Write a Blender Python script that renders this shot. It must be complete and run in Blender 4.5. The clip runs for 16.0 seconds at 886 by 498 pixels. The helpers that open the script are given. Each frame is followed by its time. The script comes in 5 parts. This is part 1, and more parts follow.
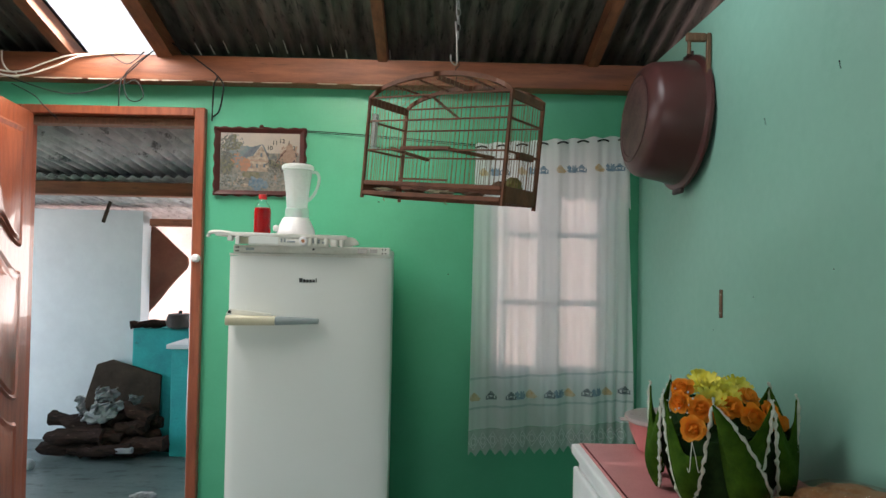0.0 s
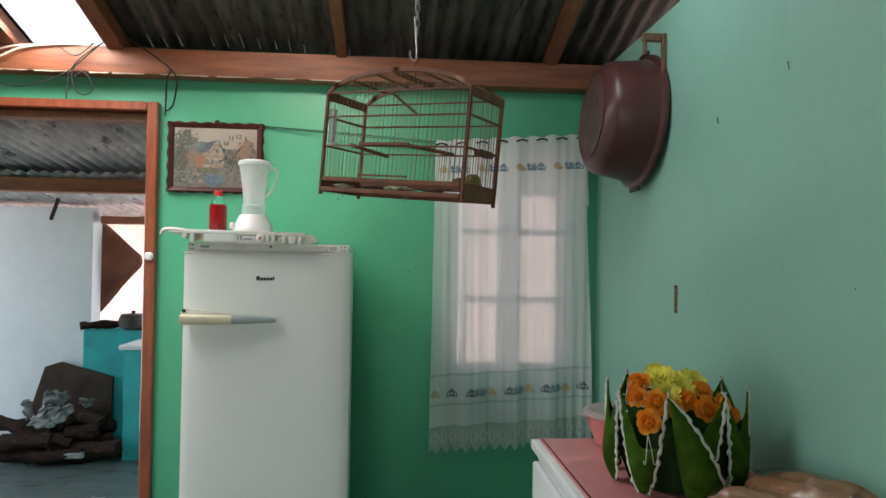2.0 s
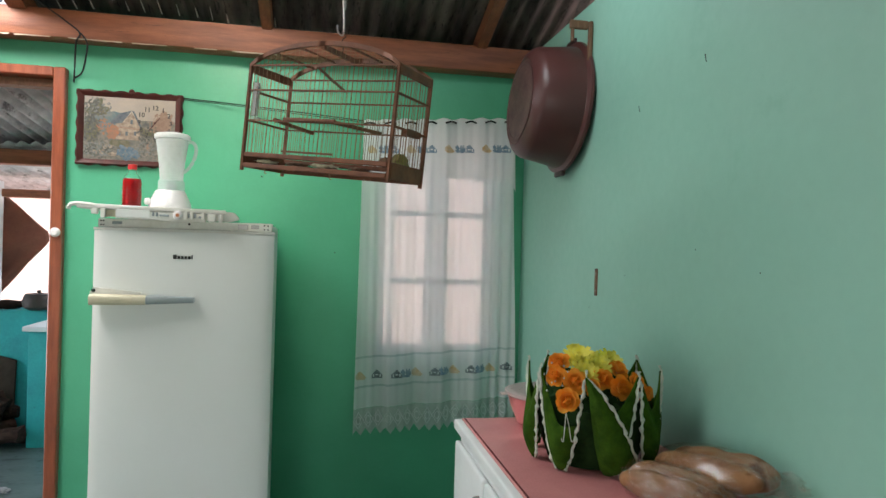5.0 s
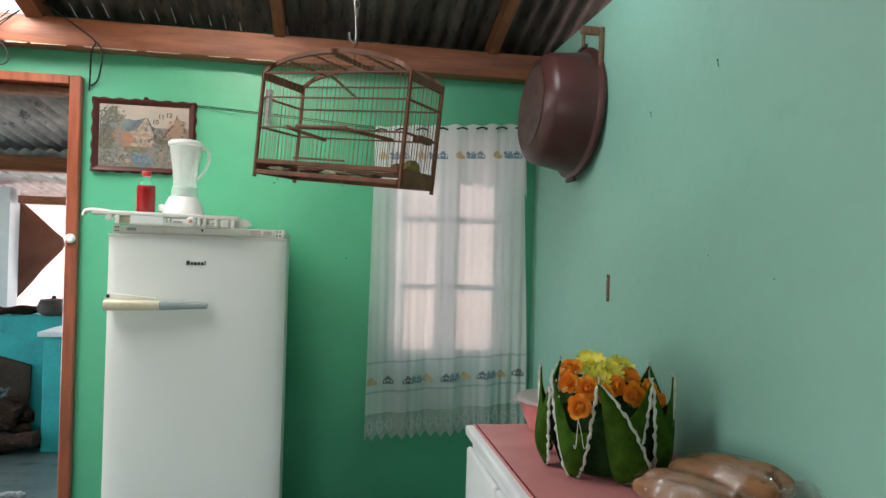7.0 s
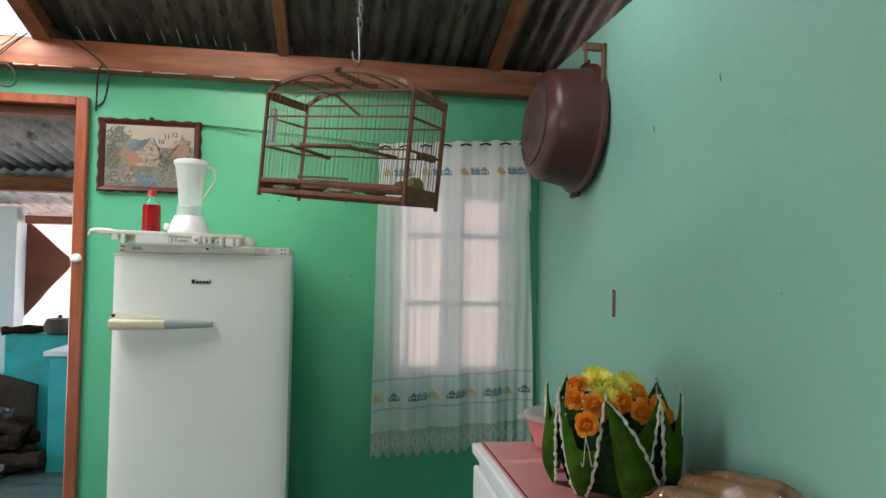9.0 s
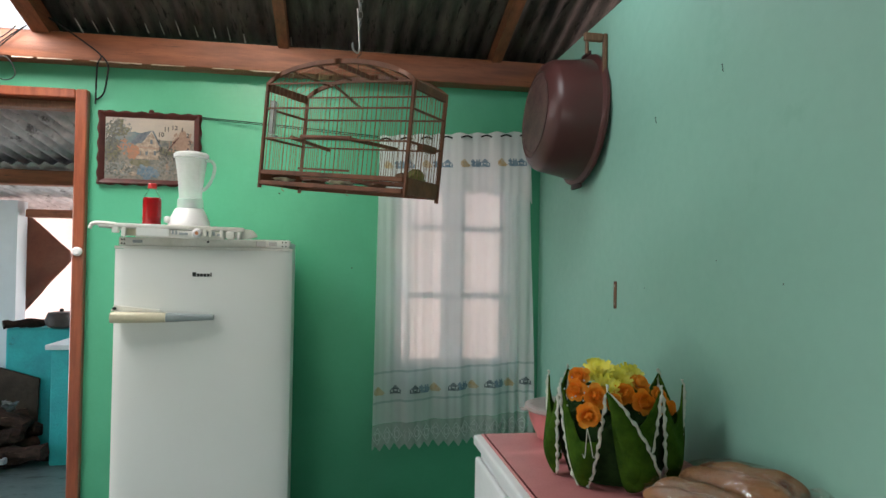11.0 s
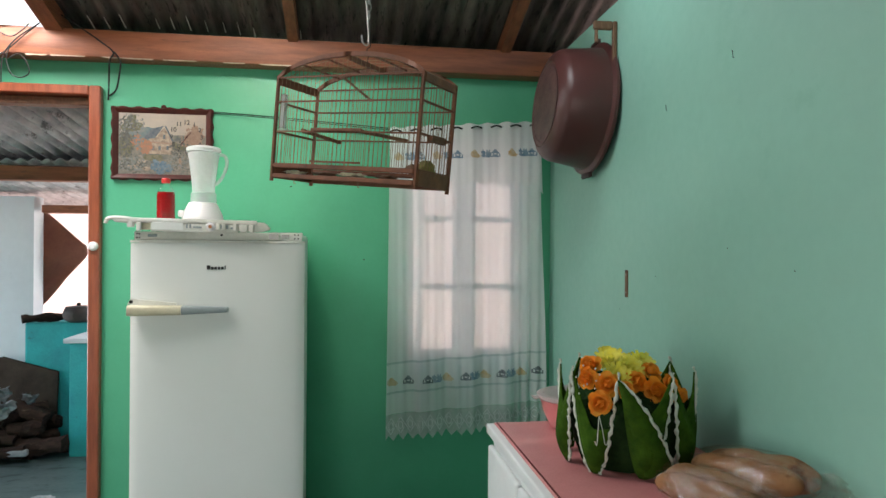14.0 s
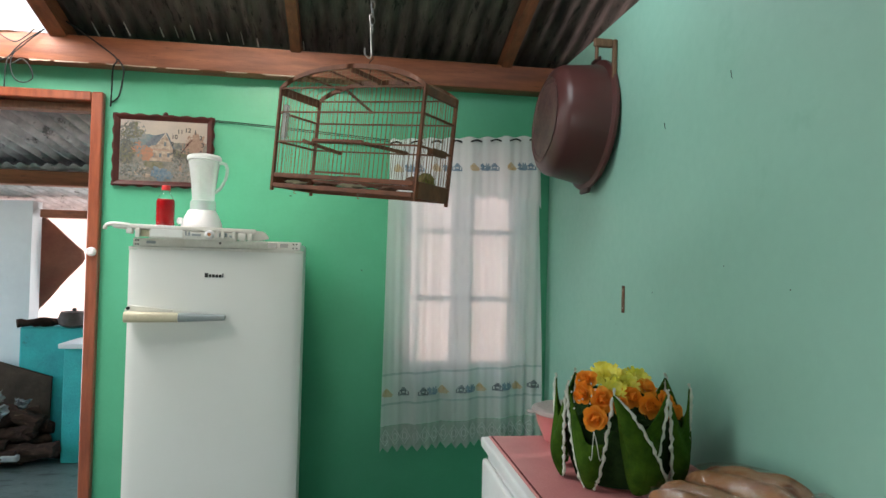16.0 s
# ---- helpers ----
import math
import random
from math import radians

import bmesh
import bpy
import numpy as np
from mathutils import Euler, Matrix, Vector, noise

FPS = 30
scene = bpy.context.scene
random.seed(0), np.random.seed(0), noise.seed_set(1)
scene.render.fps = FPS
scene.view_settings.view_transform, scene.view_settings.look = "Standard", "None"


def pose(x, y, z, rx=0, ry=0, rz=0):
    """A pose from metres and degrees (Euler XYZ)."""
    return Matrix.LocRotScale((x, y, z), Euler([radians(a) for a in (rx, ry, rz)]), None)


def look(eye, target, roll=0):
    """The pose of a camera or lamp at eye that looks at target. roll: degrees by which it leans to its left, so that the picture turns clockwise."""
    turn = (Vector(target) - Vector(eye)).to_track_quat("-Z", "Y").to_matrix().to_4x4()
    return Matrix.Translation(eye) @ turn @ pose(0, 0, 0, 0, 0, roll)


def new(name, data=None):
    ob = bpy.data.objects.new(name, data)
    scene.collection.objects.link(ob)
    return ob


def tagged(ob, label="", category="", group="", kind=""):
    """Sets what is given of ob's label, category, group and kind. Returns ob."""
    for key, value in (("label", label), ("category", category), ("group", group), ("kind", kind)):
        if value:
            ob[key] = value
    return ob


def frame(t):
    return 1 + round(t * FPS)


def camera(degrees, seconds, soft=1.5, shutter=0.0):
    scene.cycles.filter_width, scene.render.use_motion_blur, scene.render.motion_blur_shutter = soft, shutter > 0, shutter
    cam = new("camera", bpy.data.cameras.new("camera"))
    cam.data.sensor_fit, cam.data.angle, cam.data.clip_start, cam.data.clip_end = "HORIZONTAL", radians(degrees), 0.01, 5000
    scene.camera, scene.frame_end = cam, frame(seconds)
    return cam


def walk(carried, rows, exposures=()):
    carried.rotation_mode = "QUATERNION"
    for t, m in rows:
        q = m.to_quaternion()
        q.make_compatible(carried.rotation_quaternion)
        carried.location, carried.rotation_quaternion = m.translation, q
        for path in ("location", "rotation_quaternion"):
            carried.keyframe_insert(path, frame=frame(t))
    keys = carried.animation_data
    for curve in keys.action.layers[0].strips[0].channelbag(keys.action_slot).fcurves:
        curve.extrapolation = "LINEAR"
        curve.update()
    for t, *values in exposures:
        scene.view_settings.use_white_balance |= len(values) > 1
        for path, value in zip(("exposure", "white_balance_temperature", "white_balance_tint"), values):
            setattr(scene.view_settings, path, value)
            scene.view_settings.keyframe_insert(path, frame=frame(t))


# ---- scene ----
cam = camera(68.6, 16.0)
PATH = [
    (0, (-0.051, 0.042, 1.419), (-0.023, 2.042, 1.459), 1.1),
    (0.5, (-0.048, 0.04, 1.417), (-0.015, 2.039, 1.474), 0.8),
    (1, (-0.05, 0.039, 1.419), (0.006, 2.037, 1.476), 0.6),
    (1.5, (-0.05, 0.073, 1.419), (0.047, 2.071, 1.458), 0.7),
    (2, (-0.046, 0.049, 1.416), (0.101, 2.043, 1.452), 0.9),
    (2.5, (-0.04, 0.058, 1.417), (0.179, 2.046, 1.414), 1.0),
    (3, (-0.039, 0.056, 1.412), (0.257, 2.034, 1.404), 1.7),
    (3.5, (-0.033, 0.062, 1.414), (0.304, 2.033, 1.408), 1.6),
    (4, (-0.035, 0.061, 1.413), (0.329, 2.028, 1.399), 1.7),
    (6.5, (-0.038, 0.057, 1.412), (0.325, 2.024, 1.406), 1.8),
    (7, (-0.039, 0.057, 1.413), (0.293, 2.03, 1.416), 1.7),
    (7.5, (-0.039, 0.056, 1.417), (0.27, 2.032, 1.423), 1.6),
    (8, (-0.04, 0.054, 1.414), (0.265, 2.03, 1.437), 1.4),
    (8.5, (-0.04, 0.052, 1.417), (0.264, 2.028, 1.455), 1.2),
    (9, (-0.037, 0.059, 1.417), (0.278, 2.033, 1.467), 1.2),
    (11.5, (-0.037, 0.063, 1.414), (0.276, 2.038, 1.438), 1.0),
    (12, (-0.039, 0.062, 1.416), (0.275, 2.037, 1.439), 1.0),
    (12.5, (-0.038, 0.065, 1.416), (0.276, 2.04, 1.438), 1.1),
    (13, (-0.039, 0.05, 1.414), (0.269, 2.026, 1.447), 0.9),
    (13.5, (-0.041, 0.05, 1.415), (0.247, 2.029, 1.437), 0.4),
    (14, (-0.038, 0.051, 1.413), (0.241, 2.032, 1.413), 0.4),
    (14.5, (-0.039, 0.05, 1.415), (0.23, 2.032, 1.419), 0.9),
    (15, (-0.04, 0.049, 1.414), (0.224, 2.032, 1.415), 1.5),
    (15.5, (-0.04, 0.048, 1.415), (0.231, 2.03, 1.439), 1.2),
    (16, (-0.041, 0.044, 1.414), (0.245, 2.023, 1.451), 1.5),
]
walk(cam, [(t, look(eye, target, roll)) for t, eye, target, roll in PATH],
     exposures=[(0, 0.70), (1.5, 0.66), (2.5, 0.65), (3.0, 0.83), (3.5, 0.88), (6.5, 1.02), (7.5, 0.97), (9.0, 0.90), (11.5, 0.79), (12.5, 0.85), (13.5, 0.94), (16.0, 0.96)])


# ---- world and light ----
SUN_EL, SUN_AZ = radians(52), radians(200)
world = bpy.data.worlds.new("sky")
scene.world = world
world.use_nodes = True
wn = world.node_tree
sky = wn.nodes.new("ShaderNodeTexSky")
sky.sky_type = "NISHITA"
sky.sun_disc = False
sky.sun_elevation, sky.sun_rotation = SUN_EL, SUN_AZ
wn.nodes["Background"].inputs[1].default_value = 0.15
wn.links.new(sky.outputs[0], wn.nodes["Background"].inputs[0])


def lamp(name, kind, energy, color, m, size=None):
    data = bpy.data.lights.new(name, kind)
    data.energy, data.color = energy, color
    if kind == "AREA":
        data.shape, data.size, data.size_y = "RECTANGLE", size[0], size[1]
    if kind == "SUN":
        data.angle = size
    ob = new(name, data)
    ob.matrix_basis = m
    return ob


SUN_DIR = Vector((math.sin(SUN_AZ) * math.cos(SUN_EL), math.cos(SUN_AZ) * math.cos(SUN_EL), math.sin(SUN_EL)))
lamp("sun", "SUN", 5.0, (1.0, 0.94, 0.86), look(SUN_DIR * 30, (0, 0, 0)), radians(0.5))
# daylight of the openings that face the window wall; the rear one is added
lamp("skylight_daylight", "AREA", 34, (1.0, 0.99, 0.98), look((-1.53, 2.14, 2.67), (-1.53, 2.14 - 0.305, 2.67 - 0.952)), (0.38, 1.8))
# Fill from behind the camera for the fridge front; no window is known there.
lamp("rear_fill", "AREA", 8.5, (1.0, 0.97, 0.96), look((-1.1, -2.75, 1.6), (-0.5, 2.5, 1.0)), (0.9, 0.9))
lamp("side_door_daylight", "AREA", 6.5, (1.0, 0.97, 0.92), look((-3.15, 0.45, 0.6), (-0.5, 2.5, 0.75)), (1.1, 1.0))
lamp("shed_side_daylight", "AREA", 10, (0.86, 0.93, 1.0), look((-3.86, 4.2, 1.0), (-2.0, 4.35, 0.95)), (1.5, 1.5))
lamp("shed_window_daylight", "AREA", 8, (1.0, 0.97, 0.94), look((-1.22, 5.32, 1.29), (-1.75, 3.0, 1.25)), (1.15, 0.7))
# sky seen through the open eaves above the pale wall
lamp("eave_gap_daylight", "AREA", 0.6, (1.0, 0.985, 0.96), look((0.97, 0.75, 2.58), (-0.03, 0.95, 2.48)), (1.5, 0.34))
# Added lamp for the bright patch high on the green wall; no roof opening here.
lamp("upper_wall_fill", "AREA", 2.1, (1.0, 0.95, 0.84), look((-0.45, 1.75, 2.74), (-0.36, 3.1, 2.02)), (0.4, 0.2)).data.spread = radians(75)
# Added lamp that gives the basin its wall shadow; no opening known above it.
lamp("basin_wall_fill", "AREA", 1.6, (0.90, 0.97, 1.0), look((0.42, 2.02, 2.50), (0.93, 2.08, 1.95)), (0.5, 0.25))


# ---- helpers for meshes ----
def root_matrix(ob):
    m = Matrix.Identity(4)
    while ob is not None:
        m = ob.matrix_basis @ m
        ob = ob.parent
    return m


def thing(name, base, label, category, group="", kind="", turn=0.0):
    ob = new(name)
    ob.empty_display_size = 0.05
    ob.matrix_basis = pose(*base, 0, 0, turn)
    return tagged(ob, label, category, group, kind)


def finish(name, bm, material, smooth=35, solid=0.0):
    bmesh.ops.recalc_face_normals(bm, faces=bm.faces)
    me = bpy.data.meshes.new(name)
    bm.to_mesh(me)
    bm.free()
    me.materials.append(material)
    if smooth:
        me.shade_smooth()
        me.set_sharp_from_angle(angle=radians(smooth))
    ob = new(name, me)
    if solid:
        mod = ob.modifiers.new("thickness", "SOLIDIFY")
        mod.thickness, mod.offset = solid, 0
    return ob


def part(name, bm, material, parent, label="", smooth=35, local=False, solid=0.0):
    if not local:
        bm.transform(root_matrix(parent).inverted())
    ob = finish(name, bm, material, smooth, solid)
    ob.parent = parent
    if label:
        tagged(ob, label)
    return ob


def structure(name, bm, material, label, category, smooth=35, solid=0.0):
    return tagged(finish(name, bm, material, smooth, solid), label, category, kind="structure")


def box(bm, lo, hi, bevel=0.0, m=None, seg=1):
    r = bmesh.ops.create_cube(bm, size=1.0)
    vs = r["verts"]
    c = [(a + b) / 2 for a, b in zip(lo, hi)]
    d = [abs(b - a) for a, b in zip(lo, hi)]
    for v in vs:
        v.co = Vector((c[0] + v.co.x * d[0], c[1] + v.co.y * d[1], c[2] + v.co.z * d[2]))
    if m is not None:
        for v in vs:
            v.co = m @ v.co
    if bevel:
        es = list({e for v in vs for e in v.link_edges})
        bmesh.ops.bevel(bm, geom=es, offset=bevel, segments=seg, affect="EDGES", profile=0.5)
    return bm


def boxed(lo, hi, bevel=0.0, m=None, seg=1):
    return box(bmesh.new(), lo, hi, bevel, m, seg)


def tube(bm, pts, r, sides=6, closed=False, taper=None):
    pts = [Vector(p) for p in pts]
    n = len(pts)
    rings = []
    for i, p in enumerate(pts):
        a, b = pts[(i - 1) % n if closed else max(i - 1, 0)], pts[(i + 1) % n if closed else min(i + 1, n - 1)]
        d = (b - a).normalized()
        ref = Vector((0, 0, 1)) if abs(d.z) < 0.9 else Vector((1, 0, 0))
        s = d.cross(ref).normalized()
        u = s.cross(d)
        rr = r if taper is None else taper(i / (n - 1))
        rings.append([bm.verts.new(p + (s * math.cos(k * math.tau / sides) + u * math.sin(k * math.tau / sides)) * rr) for k in range(sides)])
    for i in range(n if closed else n - 1):
        a, b = rings[i], rings[(i + 1) % n]
        for k in range(sides):
            bm.faces.new((a[k], a[(k + 1) % sides], b[(k + 1) % sides], b[k]))
    if not closed:
        bm.faces.new(rings[0][::-1])
        bm.faces.new(rings[-1])
    return bm


def tubed(pts, r, sides=6, closed=False, taper=None):
    return tube(bmesh.new(), pts, r, sides, closed, taper)


def lathe(bm, profile, m=None, seg=32, cap=True):
    """Turns (radius, height) pairs round z."""
    m = m or Matrix.Identity(4)
    rings = [[bm.verts.new(m @ Vector((r * math.cos(k * math.tau / seg), r * math.sin(k * math.tau / seg), h))) for k in range(seg)] for r, h in profile]
    for a, b in zip(rings, rings[1:]):
        for k in range(seg):
            bm.faces.new((a[k], a[(k + 1) % seg], b[(k + 1) % seg], b[k]))
    if cap:
        bm.faces.new(rings[0][::-1])
        bm.faces.new(rings[-1])
    return bm


def lathed(profile, m=None, seg=32, cap=True):
    return lathe(bmesh.new(), profile, m, seg, cap)


def sheet(fn, nu, nv, bm=None):
    """A grid of points fn(u, v), u and v from 0 to 1."""
    bm = bm or bmesh.new()
    g = [[bm.verts.new(fn(i / nu, j / nv)) for i in range(nu + 1)] for j in range(nv + 1)]
    for j in range(nv):
        for i in range(nu):
            bm.faces.new((g[j][i], g[j][i + 1], g[j + 1][i + 1], g[j + 1][i]))
    return bm


def slab(bm, outline, depth):
    """A flat outline of 3D points, thickened along the vector depth."""
    d = Vector(depth)
    a = [bm.verts.new(Vector(p)) for p in outline]
    b = [bm.verts.new(Vector(p) + d) for p in outline]
    bm.faces.new(a)
    bm.faces.new(b[::-1])
    for i in range(len(a)):
        j = (i + 1) % len(a)
        bm.faces.new((a[i], b[i], b[j], a[j]))
    return bm


def lump(center, size, amount=0.25, scale=3.0, sub=3, seed=0.0, m=None):
    """A crumpled round body."""
    bm = bmesh.new()
    bmesh.ops.create_icosphere(bm, subdivisions=sub, radius=1.0)
    for v in bm.verts:
        n = noise.fractal(v.co * scale + Vector((seed, seed * 2, 7)), 0.7, 2.2, 3)
        p = v.co * (1 + amount * n)
        p = Vector((p.x * size[0], p.y * size[1], p.z * size[2]))
        v.co = (m @ p if m is not None else p) + Vector(center)
    return bm


def arc3(points, steps=8):
    """A smooth line through the points."""
    p = [Vector(q) for q in points]
    p = [p[0]] + p + [p[-1]]
    out = []
    for i in range(1, len(p) - 2):
        a, b, c, d = p[i - 1], p[i], p[i + 1], p[i + 2]
        for k in range(steps):
            t = k / steps
            out.append(0.5 * ((2 * b) + (c - a) * t + (2 * a - 5 * b + 4 * c - d) * t * t + (3 * b - a - 3 * c + d) * t ** 3))
    out.append(p[-2])
    return out


# ---- materials ----
def material(name, color, second=None, rough=0.6, metal=0.0, scale=4.0, grain=60.0, mix=0.6, bump=0.15, stretch=(1, 1, 1), spots=None,
             spot_scale=9.0, spot_cut=0.62, translucent=0.0, clear=0.0, transmission=0.0, coat=0.0, island=0.0, sheen=0.0, speck=0.10, spec=0.5):
    m = bpy.data.materials.new(name)
    m.use_nodes = True
    nt = m.node_tree
    N, Lk = nt.nodes, nt.links
    bsdf = N["Principled BSDF"]
    tc = N.new("ShaderNodeTexCoord")
    mp = N.new("ShaderNodeMapping")
    mp.inputs["Scale"].default_value = stretch
    Lk.new(tc.outputs["Object"], mp.inputs[0])

    def nz(sc, detail=5.0, rgh=0.6):
        n = N.new("ShaderNodeTexNoise")
        n.inputs["Scale"].default_value, n.inputs["Detail"].default_value, n.inputs["Roughness"].default_value = sc, detail, rgh
        Lk.new(mp.outputs[0], n.inputs["Vector"])
        return n

    def ramp(src, a, b):
        r = N.new("ShaderNodeMapRange")
        r.inputs["From Min"].default_value, r.inputs["From Max"].default_value = a, b
        Lk.new(src, r.inputs["Value"])
        return r.outputs[0]

    def blend(fac, a, b, kind="MIX"):
        x = N.new("ShaderNodeMix")
        x.data_type, x.blend_type = "RGBA", kind
        if isinstance(fac, float):
            x.inputs[0].default_value = fac
        else:
            Lk.new(fac, x.inputs[0])
        for k, c in ((6, a), (7, b)):
            if isinstance(c, tuple):
                x.inputs[k].default_value = (*c, 1)
            else:
                Lk.new(c, x.inputs[k])
        return x.outputs[2]

    second = second or tuple(c * 0.75 for c in color)
    big, fine = nz(scale), nz(grain, 6.0)
    col = blend(ramp(big.outputs[0], 0.35, 0.68), color, tuple(c * mix + s * (1 - mix) for c, s in zip(color, second)) if mix > 1 else second)
    col = blend(ramp(fine.outputs[0], 0.3, 0.75), col, blend(speck, col, (0.02, 0.02, 0.02)))
    if spots:
        sp = nz(spot_scale, 8.0, 0.7)
        col = blend(ramp(sp.outputs[0], spot_cut, spot_cut + 0.08), col, spots)
    if island:
        oi = N.new("ShaderNodeObjectInfo")
        hs = N.new("ShaderNodeHueSaturation")
        Lk.new(ramp(oi.outputs["Random"], 0, 1), hs.inputs["Value"])
        rr = hs.inputs["Value"].links[0].from_node
        rr.inputs["To Min"].default_value, rr.inputs["To Max"].default_value = 1 - island, 1 + island
        Lk.new(col, hs.inputs["Color"])
        col = hs.outputs[0]
    Lk.new(col, bsdf.inputs["Base Color"])
    rg = ramp(fine.outputs[0], 0.2, 0.8)
    rg.node.inputs["To Min"].default_value, rg.node.inputs["To Max"].default_value = max(rough - 0.08, 0.02), min(rough + 0.1, 1)
    Lk.new(rg, bsdf.inputs["Roughness"])
    bsdf.inputs["Metallic"].default_value = metal
    bsdf.inputs["Specular IOR Level"].default_value = spec
    bsdf.inputs["Coat Weight"].default_value = coat
    bsdf.inputs["Transmission Weight"].default_value = transmission
    bsdf.inputs["Sheen Weight"].default_value = sheen
    if bump:
        bp = N.new("ShaderNodeBump")
        bp.inputs["Strength"].default_value, bp.inputs["Distance"].default_value = bump, 0.01
        add = N.new("ShaderNodeMath")
        Lk.new(big.outputs[0], add.inputs[0])
        Lk.new(fine.outputs[0], add.inputs[1])
        Lk.new(add.outputs[0], bp.inputs["Height"])
        Lk.new(bp.outputs[0], bsdf.inputs["Normal"])
    out = N["Material Output"]
    last = bsdf.outputs[0]
    if translucent:
        tr = N.new("ShaderNodeBsdfTranslucent")
        Lk.new(col, tr.inputs["Color"])
        mx = N.new("ShaderNodeMixShader")
        mx.inputs[0].default_value = translucent
        Lk.new(last, mx.inputs[1])
        Lk.new(tr.outputs[0], mx.inputs[2])
        last = mx.outputs[0]
    if clear:
        tp = N.new("ShaderNodeBsdfTransparent")
        mx = N.new("ShaderNodeMixShader")
        mx.inputs[0].default_value = clear
        Lk.new(last, mx.inputs[1])
        Lk.new(tp.outputs[0], mx.inputs[2])
        last = mx.outputs[0]
    Lk.new(last, out.inputs[0])
    return m


M_green = material("green_wall_paint", (0.085, 0.42, 0.238), (0.068, 0.36, 0.20), rough=0.40, scale=2.2, grain=60, bump=0.05, spots=(0.046, 0.31, 0.145), spot_scale=5, spot_cut=0.68, speck=0.04)
M_pale = material("pale_green_wall_paint", (0.285, 0.545, 0.445), (0.262, 0.51, 0.412), rough=0.5, scale=1.2, grain=30, bump=0.025, spots=(0.24, 0.49, 0.39), spot_scale=1.6, spot_cut=0.62, speck=0.03)
M_white_wash = material("whitewash", (0.66, 0.72, 0.76), (0.58, 0.64, 0.68), rough=0.85, scale=2.0, grain=14, bump=0.04, speck=0.06, spots=(0.42, 0.44, 0.46), spot_scale=4, spot_cut=0.68)
M_teal = material("teal_limewash", (0.030, 0.42, 0.43), (0.028, 0.31, 0.33), rough=0.8, scale=5, grain=60, bump=0.3, spots=(0.03, 0.17, 0.19), spot_scale=7, spot_cut=0.62)
M_beam = material("red_brown_timber", (0.31, 0.098, 0.040), (0.16, 0.046, 0.018), rough=0.5, scale=3, grain=30, stretch=(1, 9, 9), bump=0.2, spots=(0.10, 0.032, 0.014), spot_scale=5, spot_cut=0.60)
M_rafter = material("rafter_timber", (0.24, 0.085, 0.034), (0.12, 0.040, 0.016), rough=0.6, scale=4, grain=40, stretch=(9, 1, 9), bump=0.25)
M_door = material("varnished_red_wood", (0.32, 0.085, 0.036), (0.20, 0.046, 0.019), rough=0.33, scale=5, grain=30, stretch=(8, 8, 1), bump=0.08, coat=0.5)
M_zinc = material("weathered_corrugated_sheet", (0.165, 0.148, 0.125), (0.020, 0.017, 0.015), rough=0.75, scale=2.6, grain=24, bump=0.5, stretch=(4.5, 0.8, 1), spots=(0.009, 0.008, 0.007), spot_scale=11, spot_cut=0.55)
M_zinc_shed = material("grey_corrugated_sheet", (0.60, 0.60, 0.61), (0.30, 0.31, 0.32), rough=0.55, scale=6, grain=45, bump=0.3, stretch=(3, 1, 1), spots=(0.10, 0.10, 0.10), spot_scale=7, spot_cut=0.57)
M_skylight = material("translucent_roof_sheet", (0.93, 0.92, 0.91), (0.88, 0.87, 0.86), rough=0.4, translucent=0.85, bump=0.05, stretch=(1.5, 0.5, 1), spots=(0.14, 0.085, 0.07), spot_scale=20, spot_cut=0.61)
M_floor = material("grey_green_cement_floor", (0.13, 0.17, 0.165), (0.085, 0.115, 0.115), rough=0.34, scale=3, grain=30, stretch=(1, 2.5, 1), bump=0.08, spots=(0.022, 0.035, 0.034), spot_scale=6, spot_cut=0.55)
M_earth = material("dry_pink_earth", (0.68, 0.51, 0.46), (0.52, 0.37, 0.32), rough=0.95, scale=2, grain=25, bump=0.6, spots=(0.25, 0.16, 0.11), spot_scale=3)
M_fridge = material("white_fridge_enamel", (0.82, 0.83, 0.79), (0.79, 0.80, 0.75), rough=0.5, scale=2, grain=200, bump=0.004, speck=0.01, spec=0.3)
M_plastic = material("aged_white_plastic", (0.84, 0.83, 0.77), (0.72, 0.70, 0.62), rough=0.45, scale=9, grain=90, bump=0.05, spots=(0.30, 0.26, 0.19), spot_scale=25, spot_cut=0.66)
M_cream = material("yellowed_plastic", (0.70, 0.64, 0.46), (0.62, 0.55, 0.38), rough=0.4, scale=9, bump=0.03)
M_greyp = material("grey_plastic", (0.36, 0.41, 0.41), (0.30, 0.34, 0.34), rough=0.4, scale=9, bump=0.03)
M_dark = material("black_rubber", (0.012, 0.012, 0.012), (0.02, 0.02, 0.02), rough=0.6, bump=0.05, spec=0.2)
M_black = material("black_print", (0.03, 0.03, 0.03), rough=0.6, bump=0)
M_metal = material("dull_steel", (0.45, 0.44, 0.42), (0.30, 0.28, 0.25), rough=0.4, metal=0.9, bump=0.05)
M_wire = material("thin_cage_wire", (0.26, 0.14, 0.065), (0.15, 0.08, 0.038), rough=0.45, metal=0.3, bump=0)
M_cage = material("cage_wood", (0.22, 0.070, 0.026), (0.11, 0.034, 0.013), rough=0.6, scale=14, grain=90, bump=0.15, spots=(0.32, 0.20, 0.13), spot_scale=20, spot_cut=0.67)
M_basin = material("maroon_plastic", (0.105, 0.037, 0.034), (0.088, 0.031, 0.029), rough=0.33, scale=5, grain=150, bump=0.02)
M_basin_scuff = material("scuffed_maroon_plastic", (0.15, 0.075, 0.07), (0.075, 0.03, 0.033), rough=0.5, scale=16, grain=90, bump=0.06, spots=(0.04, 0.016, 0.016), spot_scale=20, spot_cut=0.6)
